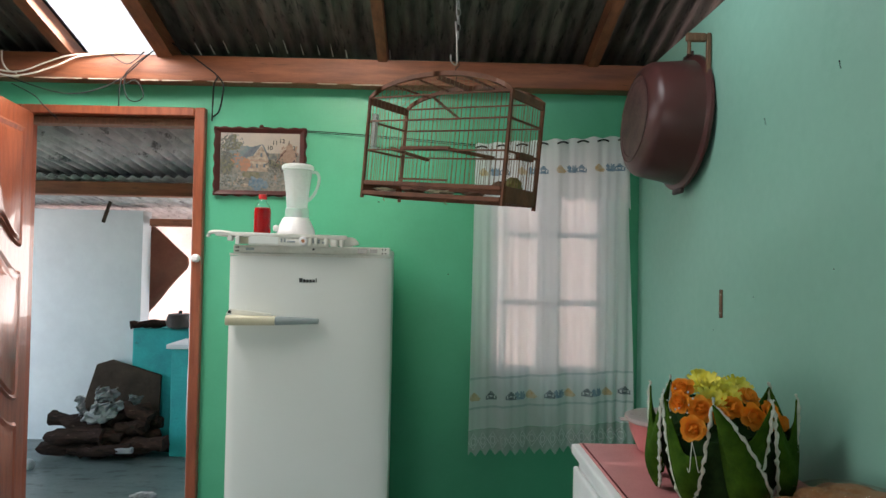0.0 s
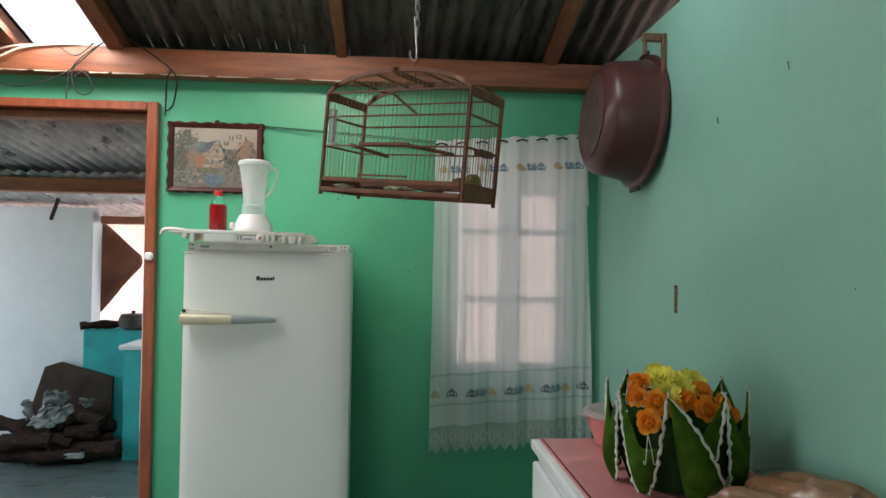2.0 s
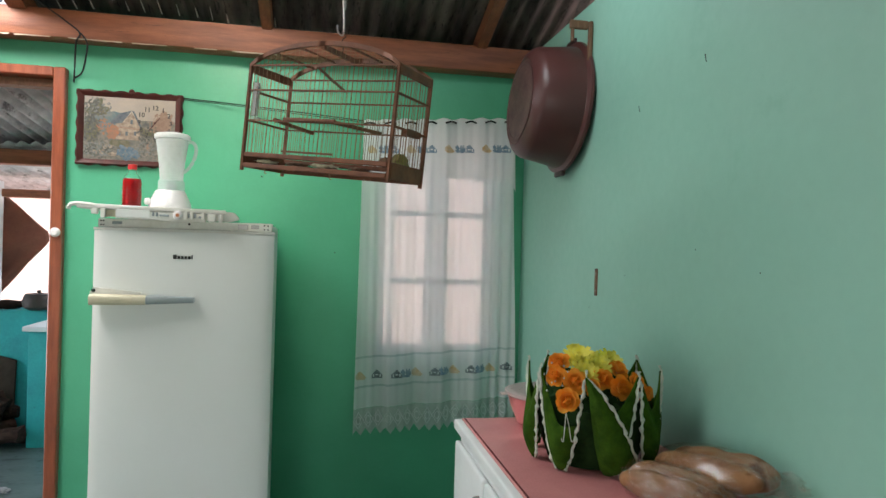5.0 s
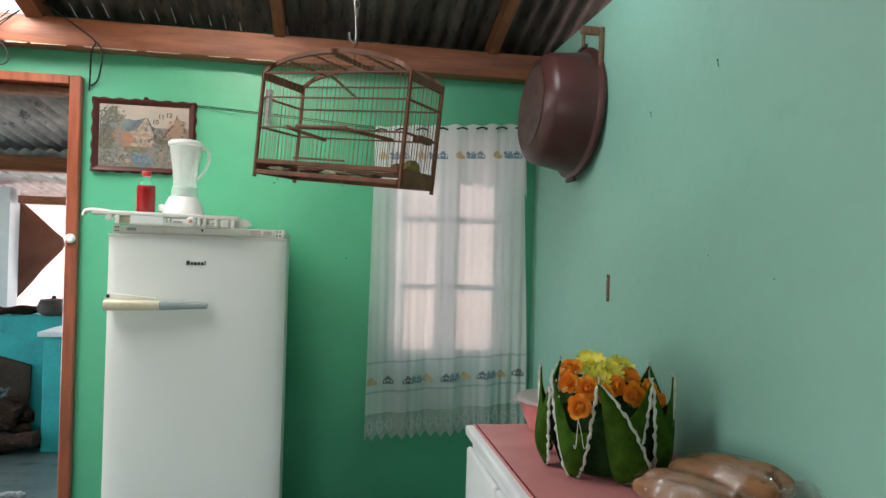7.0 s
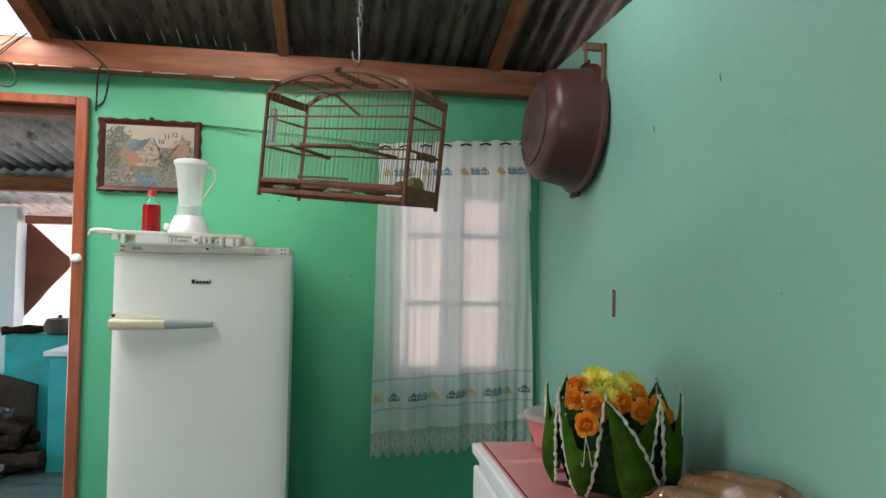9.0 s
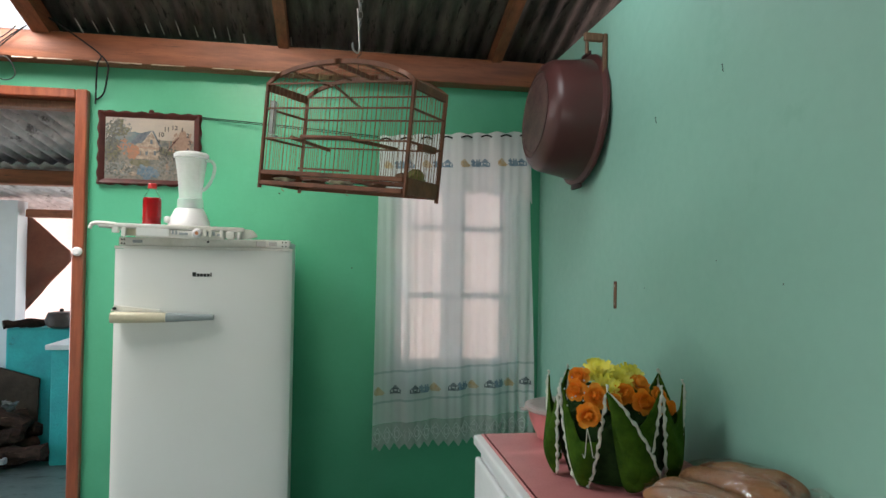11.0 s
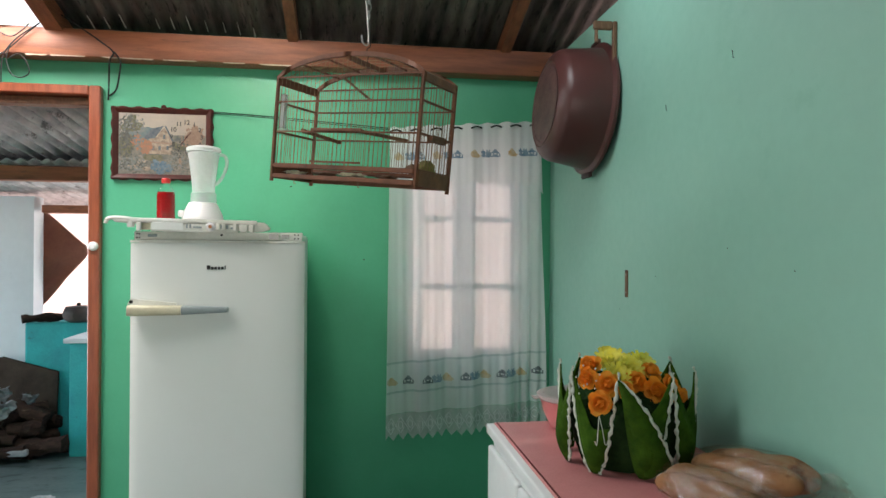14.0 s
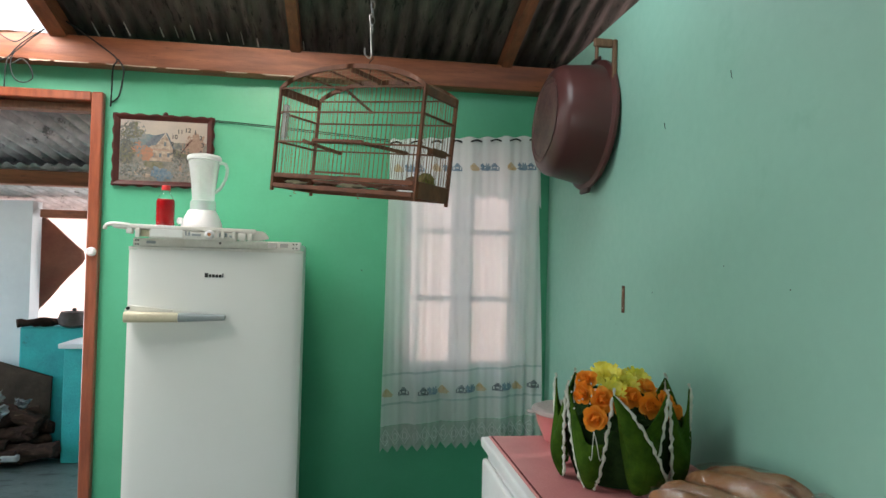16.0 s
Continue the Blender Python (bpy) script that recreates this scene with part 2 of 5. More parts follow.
M_bracket = material("raw_bracket_wood", (0.21, 0.11, 0.06), (0.13, 0.065, 0.035), rough=0.7, scale=20, stretch=(6, 6, 1), bump=0.2)
M_curtain = material("sheer_white_curtain", (0.94, 0.95, 0.96), (0.91, 0.92, 0.93), rough=0.9, scale=6, grain=400, bump=0.05, translucent=0.48, clear=0.13, speck=0.03)
M_valance = material("white_curtain_valance", (0.90, 0.90, 0.90), (0.86, 0.87, 0.88), rough=0.9, scale=6, grain=400, bump=0.05, translucent=0.4, clear=0.06)
M_lace = material("white_lace", (0.82, 0.86, 0.84), (0.70, 0.78, 0.74), rough=0.9, scale=30, grain=400, bump=0.05, translucent=0.35, clear=0.34)
M_band = material("satin_ribbon", (0.62, 0.68, 0.69), (0.52, 0.60, 0.60), rough=0.6, scale=20, translucent=0.4, bump=0.03)
M_print_blue = material("blue_print", (0.14, 0.25, 0.36), (0.40, 0.48, 0.55), rough=0.9, scale=60, translucent=0.3, bump=0)
M_print_yellow = material("yellow_print", (0.62, 0.42, 0.20), (0.74, 0.66, 0.52), rough=0.9, scale=60, translucent=0.3, bump=0)
M_print_grey = material("grey_print", (0.12, 0.14, 0.16), (0.34, 0.38, 0.40), rough=0.9, scale=60, translucent=0.3, bump=0)
M_winframe = material("window_paint", (0.46, 0.42, 0.41), (0.38, 0.34, 0.33), rough=0.5, scale=8, bump=0.1)
M_pink_wall = material("sunlit_pink_plaster", (0.80, 0.55, 0.47), (0.62, 0.40, 0.33), rough=0.95, scale=3, grain=20, bump=0.3)
M_counter = material("white_cabinet_paint", (0.78, 0.80, 0.80), (0.70, 0.72, 0.72), rough=0.4, scale=5, bump=0.01, speck=0.02)
M_cloth = material("pink_table_cloth", (0.66, 0.26, 0.26), (0.58, 0.215, 0.215), rough=0.36, scale=8, grain=200, bump=0.04)
M_stitch = material("brown_stitching", (0.20, 0.05, 0.05), rough=0.8, bump=0)
M_pink = material("pink_plastic", (0.75, 0.27, 0.27), (0.70, 0.24, 0.24), rough=0.35, scale=6, bump=0.02)
M_leaf = material("green_felt_leaf", (0.050, 0.115, 0.008), (0.022, 0.060, 0.004), rough=0.95, scale=30, grain=250, bump=0.3, spec=0.12)
M_trim = material("white_crochet", (0.72, 0.75, 0.66), (0.60, 0.64, 0.54), rough=0.95, scale=60, grain=300, bump=0.4)
M_orange = material("orange_petal", (1.0, 0.36, 0.025), (1.0, 0.46, 0.07), rough=0.8, scale=22, grain=120, bump=0.1, translucent=0.25, spec=0.2)
M_yellow = material("yellow_petal", (0.95, 0.84, 0.08), (0.92, 0.86, 0.22), rough=0.8, scale=22, grain=120, bump=0.1, translucent=0.15, spec=0.2)
# Foliage green, also the shade colour for the gaps between basket leaves.
M_foliage_shade = material("foliage_and_gap_shade", (0.020, 0.050, 0.012), (0.010, 0.028, 0.008), rough=0.95, scale=30, bump=0.3, spec=0.12)
M_bread = material("bread_crust", (0.27, 0.125, 0.050), (0.34, 0.185, 0.09), rough=0.6, scale=14, grain=60, bump=0.3, spots=(0.13, 0.048, 0.017), spot_scale=13, spot_cut=0.52, spec=0.2)
M_log = material("firewood_bark", (0.055, 0.030, 0.022), (0.020, 0.012, 0.010), rough=0.95, scale=9, grain=40, stretch=(1, 5, 5), bump=0.9, island=0.5, spec=0.2, spots=(0.16, 0.10, 0.075), spot_scale=12, spot_cut=0.60)
M_board = material("sooty_board", (0.062, 0.044, 0.032), (0.024, 0.018, 0.014), rough=0.9, scale=6, grain=40, bump=0.4, spots=(0.13, 0.105, 0.085), spot_scale=6, spot_cut=0.66, spec=0.25)
M_bag = material("white_plastic_bag", (0.52, 0.54, 0.55), (0.26, 0.28, 0.30), rough=0.35, scale=9, bump=0.4, translucent=0.2)
M_tarp = material("brown_cloth", (0.36, 0.18, 0.13), (0.27, 0.13, 0.10), rough=0.9, scale=5, bump=0.3, translucent=0.45)
M_white_cable = material("white_cable", (0.80, 0.72, 0.60), rough=0.5, bump=0.02)
M_hole = material("dirty_plaster_hole", (0.15, 0.22, 0.18), (0.10, 0.14, 0.12), rough=0.9, bump=0.1)
M_plaster = material("crumbling_plaster", (0.55, 0.43, 0.34), (0.40, 0.30, 0.22), rough=0.95, scale=20, bump=0.4)
M_frame = material("dark_red_picture_frame", (0.075, 0.014, 0.009), (0.042, 0.009, 0.006), rough=0.5, scale=14, grain=60, stretch=(1, 1, 1), bump=0.2, spec=0.3)
M_soot = material("sooty_pot", (0.02, 0.018, 0.017), (0.05, 0.035, 0.03), rough=0.6, scale=12, bump=0.3)


def glassy(name, color, rough=0.02, ior=1.45, clear=0.0):
    m = bpy.data.materials.new(name)
    m.use_nodes = True
    nt = m.node_tree
    b = nt.nodes["Principled BSDF"]
    b.inputs["Base Color"].default_value = (*color, 1)
    b.inputs["Roughness"].default_value = rough
    b.inputs["IOR"].default_value = ior
    b.inputs["Transmission Weight"].default_value = 1.0
    if clear:
        tp = nt.nodes.new("ShaderNodeBsdfTransparent")
        mx = nt.nodes.new("ShaderNodeMixShader")
        mx.inputs[0].default_value = clear
        nt.links.new(b.outputs[0], mx.inputs[1])
        nt.links.new(tp.outputs[0], mx.inputs[2])
        nt.links.new(mx.outputs[0], nt.nodes["Material Output"].inputs[0])
    return m


M_glass = glassy("window_glass", (0.95, 0.97, 0.97), 0.02, clear=0.5)
M_bottle = glassy("clear_bottle_plastic", (0.97, 0.97, 0.97), 0.03, 1.2, clear=0.5)


def film_material(name, rough):
    """Thin clear film: see-through with a shiny skin."""
    m = bpy.data.materials.new(name)
    m.use_nodes = True
    nt = m.node_tree
    nt.nodes.remove(nt.nodes["Principled BSDF"])
    tp, gl, mx = (nt.nodes.new(k) for k in ("ShaderNodeBsdfTransparent", "ShaderNodeBsdfGlossy", "ShaderNodeMixShader"))
    nz_, bp = (nt.nodes.new(k) for k in ("ShaderNodeTexNoise", "ShaderNodeBump"))
    tp.inputs[0].default_value = (0.97, 0.96, 0.94, 1)
    gl.inputs["Roughness"].default_value = rough
    nz_.inputs["Scale"].default_value, nz_.inputs["Detail"].default_value = 30, 3
    bp.inputs["Strength"].default_value, bp.inputs["Distance"].default_value = 0.22, 0.02
    nt.links.new(nz_.outputs[0], bp.inputs["Height"])
    nt.links.new(bp.outputs[0], gl.inputs["Normal"])
    mx.inputs[0].default_value = 0.13
    nt.links.new(tp.outputs[0], mx.inputs[1])
    nt.links.new(gl.outputs[0], mx.inputs[2])
    nt.links.new(mx.outputs[0], nt.nodes["Material Output"].inputs[0])
    return m


M_wrap = film_material("clear_plastic_wrap", 0.035)
M_jar = material("frosted_jar_plastic", (0.90, 0.93, 0.92), (0.86, 0.89, 0.88), rough=0.3, scale=8, bump=0.02, translucent=0.5, clear=0.66)
M_jar_thin = material("thin_frosted_plastic", (0.88, 0.92, 0.90), (0.84, 0.88, 0.86), rough=0.3, scale=8, bump=0.02, translucent=0.4, clear=0.66)
M_lid = material("milky_lid_plastic", (0.80, 0.82, 0.80), (0.74, 0.76, 0.74), rough=0.35, scale=8, bump=0.02, translucent=0.3)
M_lidclear = material("cloudy_clear_lid", (0.80, 0.72, 0.70), (0.76, 0.68, 0.66), rough=0.3, scale=8, bump=0.02, translucent=0.3, clear=0.35)
M_syrup = material("red_syrup", (0.40, 0.006, 0.008), (0.34, 0.005, 0.007), rough=0.12, scale=8, bump=0.0, translucent=0.25, coat=0.6)
M_redcap = material("red_cap_plastic", (0.62, 0.03, 0.03), rough=0.4, bump=0.02)
M_blwhite = material("white_appliance_plastic", (0.82, 0.80, 0.80), (0.78, 0.76, 0.76), rough=0.3, scale=6, bump=0.01, speck=0.01)

# ---- the large structure ----
Y0, XR, XL, YB = 3.15, 0.93, -3.2, -2.8      # window wall, right wall, left wall, rear wall
TH = 0.15
SLOPE = 0.32


def roof_z(y):
    return 2.43 + SLOPE * (3.05 - y) if y > 0 else 2.43 + SLOPE * (3.05 + y)


def wall_with_holes(name, xs, y, zs, holes, mat_, label, axis="y"):
    """A wall in the plane y (or x) = const, from y to y + TH, with rectangular holes (a0, a1, z0, z1)."""
    bm = bmesh.new()
    cuts_a = sorted({xs[0], xs[1], *[h[0] for h in holes], *[h[1] for h in holes]})
    cuts_z = sorted({zs[0], zs[1], *[h[2] for h in holes], *[h[3] for h in holes]})
    verts = {}

    def v(a, b, z):
        key = (round(a, 4), round(b, 4), round(z, 4))
        if key not in verts:
            verts[key] = bm.verts.new((a, b, z) if axis == "y" else (b, a, z))
        return verts[key]

    def solid(i, j):
        if not (0 <= i < len(cuts_a) - 1 and 0 <= j < len(cuts_z) - 1):
            return False
        ca, cz = (cuts_a[i] + cuts_a[i + 1]) / 2, (cuts_z[j] + cuts_z[j + 1]) / 2
        return not any(h[0] < ca < h[1] and h[2] < cz < h[3] for h in holes)

    d = y + TH
    for i in range(len(cuts_a) - 1):
        for j in range(len(cuts_z) - 1):
            if not solid(i, j):
                continue
            a0, a1, z0, z1 = cuts_a[i], cuts_a[i + 1], cuts_z[j], cuts_z[j + 1]
            bm.faces.new((v(a0, y, z0), v(a1, y, z0), v(a1, y, z1), v(a0, y, z1)))
            bm.faces.new((v(a0, d, z0), v(a0, d, z1), v(a1, d, z1), v(a1, d, z0)))
            if not solid(i - 1, j):
                bm.faces.new((v(a0, y, z0), v(a0, y, z1), v(a0, d, z1), v(a0, d, z0)))
            if not solid(i + 1, j):
                bm.faces.new((v(a1, y, z0), v(a1, d, z0), v(a1, d, z1), v(a1, y, z1)))
            if not solid(i, j - 1):
                bm.faces.new((v(a0, y, z0), v(a0, d, z0), v(a1, d, z0), v(a1, y, z0)))
            if not solid(i, j + 1):
                bm.faces.new((v(a0, y, z1), v(a1, y, z1), v(a1, d, z1), v(a0, d, z1)))
    return structure(name, bm, mat_, label, "wall", smooth=0)


WIN = (0.228, 0.785, 0.880, 1.96)
TH = 0.09
wall_with_holes("wall_north", (XL, XR + 0.15), Y0, (0, 2.36), [(-2.008, -1.19, 0.0, 2.09), WIN], M_green, "deep green painted plaster wall with door and window")
TH = 0.15
wall_with_holes("wall_east", (YB - 0.15, Y0 - 0.004), XR, (0, 2.335), [], M_pale, "pale green painted plaster wall with nail holes", axis="x")
wall_with_holes("wall_west", (YB - 0.15, Y0 - 0.004), XL - TH, (0, 2.36), [(-0.15, 1.05, 0.0, 2.1)], M_pale, "pale green painted plaster wall with an open doorway", axis="x")
wall_with_holes("wall_south", (XL, XR + 0.15), YB - TH, (0, 2.36), [(-1.60, -0.60, 1.10, 2.10)], M_pale, "pale green painted plaster wall with an unseen opening added for fill light")
structure("floor", boxed((XL, YB, -0.12), (XR, Y0 + 0.09, 0.0)), M_floor, "grey green polished cement floor", "floor", 0)
structure("shed_floor", boxed((-3.9, Y0 + 0.092, -0.12), (-0.55, 5.25, 0.0)), M_floor, "smooth grey green cement floor of the shed", "floor", 0)


def gable(name, x0, x1):
    bm = bmesh.new()
    slab(bm, [(x0, YB, 2.362), (x0, 3.1, 2.362), (x0, 3.0, roof_z(3.0) - 0.03), (x0, 0.0, roof_z(0.0) - 0.03), (x0, YB, roof_z(YB) - 0.03)], (x1 - x0, 0, 0))
    return structure(name, bm, M_pale, "pale green painted gable", "wall", 0)


gable("gable_west", XL - 0.15, XL)


def corrugated(name, x0, x1, ys, zf, mat_, label, pitch=0.076, amp=0.009, kind="ceiling", skip=None):
    """Overlapping corrugated sheets whose waves run along y."""
    bm = bmesh.new()
    width = pitch * 10
    x, k = x0, 0
    while x < x1 - 0.01:
        xe = min(x + width + pitch, x1)
        lift = 0.006 * (k % 2)
        n = max(int((xe - x) / pitch * 10), 4)
        rnd = random.Random(k + 5)
        for ya, yb in zip(ys, ys[1:]):
            sag = rnd.uniform(-0.004, 0.004)

            def fn(u, v):
                px, py = x + (xe - x) * u, ya + (yb - ya) * v
                return Vector((px, py, zf(py) + lift + sag * v + amp * math.cos(px / pitch * math.tau)))
            if not (skip and skip[0] < (x + xe) / 2 < skip[1]):
                sheet(fn, n, 2, bm)
        x += width
        k += 1
    return structure(name, bm, mat_, label, kind, 60, 0.0016 if kind == "ceiling" else 0.0)


SKY0, SKY1 = -1.755, -1.31
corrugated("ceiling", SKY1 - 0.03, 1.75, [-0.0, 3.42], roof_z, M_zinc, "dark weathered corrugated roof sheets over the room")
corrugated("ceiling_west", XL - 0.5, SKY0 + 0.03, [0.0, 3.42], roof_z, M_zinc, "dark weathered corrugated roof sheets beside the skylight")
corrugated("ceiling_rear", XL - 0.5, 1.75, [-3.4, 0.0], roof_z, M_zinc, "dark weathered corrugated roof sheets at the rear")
corrugated("ceiling_middle", SKY0 - 0.03, SKY1 + 0.03, [0.0, 1.12], lambda y: roof_z(y) + 0.004, M_zinc, "dark weathered corrugated roof sheet above the skylight")
corrugated("skylight", SKY0 - 0.03, SKY1 + 0.03, [1.05, 3.40], lambda y: roof_z(y) + 0.012, M_skylight, "white translucent corrugated roof sheet letting daylight in", kind="skylight")


def rafter(x0, x1, y0=0.0, y1=3.16, drop=0.078, top=0.012):
    bm = bmesh.new()
    zs = lambda y: roof_z(y) - top
    a = [(x0, y0, zs(y0) - drop), (x0, y1, zs(y1) - drop), (x0, y1, zs(y1)), (x0, y0, zs(y0))]
    slab(bm, a, (x1 - x0, 0, 0))
    ob = finish("rafter", bm, M_rafter, 0)
    return tagged(ob, "rough brown roof rafter under the corrugated sheets", "rafter", "roof rafters", "structure")


for xa, xb in ((-0.328, -0.283), (0.652, 0.698), (-1.345, -1.275), (-1.79, -1.735), (-2.75, -2.69)):
    rafter(xa, xb)

bm = bmesh.new()
box(bm, (XL, 3.045, 2.236), (XR + 0.0, 3.145, 2.354), 0.006, seg=2)
structure("wall_beam", bm, M_beam, "red brown timber beam along the top of the green wall", "beam")

rp = random.Random(44)
bm = bmesh.new()
x = XL + 0.05
while x < -0.2:
    ln_ = rp.uniform(0.05, 0.22)
    n_ = max(int(ln_ / 0.02), 2)
    low = [(x + ln_ * i / n_, 3.0435, 2.2345 - rp.uniform(0.001, 0.005)) for i in range(n_ + 1)]
    slab(bm, low + [(x + ln_, 3.0435, 2.2358), (x, 3.0435, 2.2358)], (0, 0.003, 0))
    x += ln_ + rp.uniform(0.01, 0.12)
structure("plaster_edge", bm, M_plaster, "crumbling pale plaster line under the timber beam", "plaster", 0)

# ---- door frame, door and window ----
dr = thing("door_frame", (-1.60, Y0, 0), "red brown varnished timber door frame in the green wall", "door frame", kind="structure")
part("jamb", boxed((-1.196, 3.118, 0), (-1.146, 3.246, 2.128), 0.005), M_door, dr)
part("jamb", boxed((-2.056, 3.118, 0), (-2.006, 3.246, 2.128), 0.005), M_door, dr)
part("head", boxed((-2.005, 3.118, 2.086), (-1.197, 3.246, 2.128), 0.005), M_door, dr)
part("stop", boxed((-2.003, 3.17, 2.048), (-1.199, 3.24, 2.084), 0.003), M_bracket, dr, "weathered raw wood strip under the head")
strike = part("strike_plate", lathed([(0.02, 0), (0.02, 0.012), (0.012, 0.02)], pose(-1.170, 3.117, 1.415, 90, 0, 0), 16), M_blwhite, dr, "white round door catch")

SWING = Matrix.Translation((-1.985, 3.112, 0)) @ pose(0, 0, 0, 0, 0, 11) @ Matrix.Translation((1.985, -3.112, 0))
leaf = thing("door", (-1.955, 3.1, 0), "open varnished red wood door with carved raised panels", "door", kind="structure")
part("leaf", boxed((-1.985, 2.345, 0.01), (-1.948, 3.112, 2.085), 0.004, SWING), M_door, leaf)


def raised_panel(ya, yb, za, zb, rise_low, rise_top):
    """A raised panel whose lower and upper edges may arch."""
    def rim(d):
        pts = []
        n = 18
        for i in range(n + 1):
            u = i / n
            pts.append((ya + d + (yb - ya - 2 * d) * u, za + d + rise_low * math.sin(math.pi * u) ** 2))
        for i in range(n + 1):
            u = i / n
            pts.append((yb - d + (ya - yb + 2 * d) * u, zb - d + rise_top * math.sin(math.pi * u) ** 2))
        return pts
    bm = bmesh.new()
    loops = []
    for d, x in ((0.0, -1.9475), (0.012, -1.936), (0.03, -1.941), (0.05, -1.931)):
        loops.append([bm.verts.new(SWING @ Vector((x, y, z))) for y, z in rim(d)])
    for a, b in zip(loops, loops[1:]):
        for i in range(len(a)):
            j = (i + 1) % len(a)
            bm.faces.new((a[i], a[j], b[j], b[i]))
    bm.faces.new(loops[-1])
    return bm


for za, zb, lo_, hi_ in ((1.45, 2.00, 0.12, 0.0), (0.76, 1.34, 0.12, 0.12), (0.12, 0.66, 0.0, 0.12)):
    part("panel", raised_panel(2.45, 3.005, za, zb, lo_, hi_), M_door, leaf)

win = thing("window_1", (0.505, 3.22, 0.915), "six pane window behind the sheer curtain", "window", kind="structure")
WX0, WX1, WZ0, WZ1 = WIN
SASH = ((0.264, 0.457), (0.567, 0.751))
for a in ((WX0, 0.264), (0.457, 0.511), (0.513, 0.567), (0.751, WX1)):
    part("window_frame", boxed((a[0], 3.195, WZ0), (a[1], 3.245, WZ1), 0.004), M_winframe, win)
for a, b in SASH:
    for za, zb in ((WZ0, 0.920), (1.217, 1.243), (1.547, 1.574), (1.90, WZ1)):
        part("glazing_bar", boxed((a + 0.001, 3.20, za), (b - 0.001, 3.24, zb), 0.003), M_winframe, win)
    for za, zb in ((0.921, 1.216), (1.244, 1.546), (1.575, 1.899)):
        p = part("pane", boxed((a + 0.001, 3.216, za), (b - 0.001, 3.22, zb)), M_glass, win, smooth=0)
        p.visible_shadow = False

# ---- outdoors ----
bm = sheet(lambda u, v: Vector((-400 + 800 * u, -400 + 800 * v, -0.14)), 40, 40)
structure("ground", bm, M_earth, "dry pinkish earth ground", "ground", 0)
bm = sheet(lambda u, v: Vector((-12 + 24 * u, 7.2 + 1.4 * v + 0.5 * noise.noise(Vector((u * 9, v * 3, 1))), -0.3 + 3.2 * v + 0.3 * noise.noise(Vector((u * 14, v * 5, 4))))), 90, 18)
structure("earth_bank", bm, M_earth, "sunlit bank of dry pink earth behind the shed", "bank", 60)

# ---- the shed behind the door ----
FY = 5.1
wall_with_holes("shed_wall", (-3.9, -2.307), FY, (0, 1.772), [], M_white_wash, "whitewashed far wall of the shed")
bm = boxed((-2.336, FY - 0.06, 0), (-0.55, FY + 0.14, 0.868), 0.01)
structure("shed_low_wall", bm, M_teal, "teal limewashed low wall under the open window", "wall")
structure("shed_lintel", boxed((-2.258, FY, 1.656), (-0.55, FY + 0.12, 1.712), 0.004), M_beam, "brown timber lintel over the opening", "lintel")
SH = lambda y: 2.06 - 0.13 * (y - 3.3)
corrugated("shed_roof", -3.95, -0.5, [3.245, 4.60], lambda y: SH(y) + 0.02, M_zinc_shed, "grey corrugated sheets over the shed", pitch=0.072, amp=0.021)
corrugated("shed_roof_far", -3.95, -0.5, [4.12, 5.75], lambda y: 1.905 - 0.10 * (y - 4.2), M_zinc_shed, "grey corrugated sheets over the far half of the shed", pitch=0.072, amp=0.010)
structure("shed_purlin", boxed((-3.9, 4.16, 1.80), (-0.5, 4.26, 1.886), 0.005), M_beam, "brown timber purlin under the shed roof", "beam")
structure("shed_post", boxed((-0.66, 5.0, 0), (-0.56, 5.1, 1.75), 0.006), M_beam, "timber post of the shed", "post")
structure("shed_post_near", boxed((-3.70, 4.15, 0), (-3.60, 4.25, 1.80), 0.006), M_beam, "timber post of the shed", "post")

# ---- fridge and what stands on it ----
FX0, FX1, FY0, FY1 = -0.806, -0.213, 2.46, 3.06
fr = thing("refrigerator", (-0.51, 2.78, 0), "white single door refrigerator with a yellowed handle and no top cover", "refrigerator")
part("body", boxed((FX0 + 0.006, FY0 + 0.055, 0.05), (FX1 - 0.022, FY1, 1.467), 0.014, seg=3), M_fridge, fr)


def door_outline(grow, z):
    """The gently bowed front of the door, seen from above."""
    n = 36
    front = []
    for i in range(n + 1):
        t = 2 * i / n - 1
        y = FY0 + 0.013 * (max(0.0, abs(t) - 0.62) / 0.38) ** 2 + 0.006 * (max(0.0, abs(t) - 0.965) / 0.035) ** 2
        front.append(((FX0 + FX1) / 2 + (FX1 - FX0 + 0.010 + 2 * grow) / 2 * t, y - grow, z))
    return front + [(FX1 + 0.005 + grow, FY0 + 0.050 + grow, z), (FX0 - 0.005 - grow, FY0 + 0.050 + grow, z)]


door_ = part("door", slab(bmesh.new(), door_outline(0.0, 0.10), (0, 0, 1.327)), M_fridge, fr)
part("door_seal", boxed((FX0 + 0.01, FY0 + 0.0505, 0.12), (FX1 - 0.01, FY0 + 0.0545, 1.42)), M_greyp, fr)
part("door_cap", slab(bmesh.new(), door_outline(0.002, 1.4285), (0, 0, 0.009)), M_plastic, fr)
strip = part("top_rail", boxed((FX0 + 0.008, FY0 + 0.012, 1.4385), (FX1 - 0.004, FY0 + 0.054, 1.468), 0.003, seg=2), M_plastic, fr, "bare top rail with screw holes")
for x in (FX0 + 0.018, FX0 + 0.026, FX1 - 0.030, FX1 - 0.018):
    for z in (1.446, 1.460):
        part("screw_hole", lathed([(0.0028, 0), (0.0028, 0.002)], pose(x, FY0 + 0.0125, z, 90, 0, 0), 10), M_dark, strip)
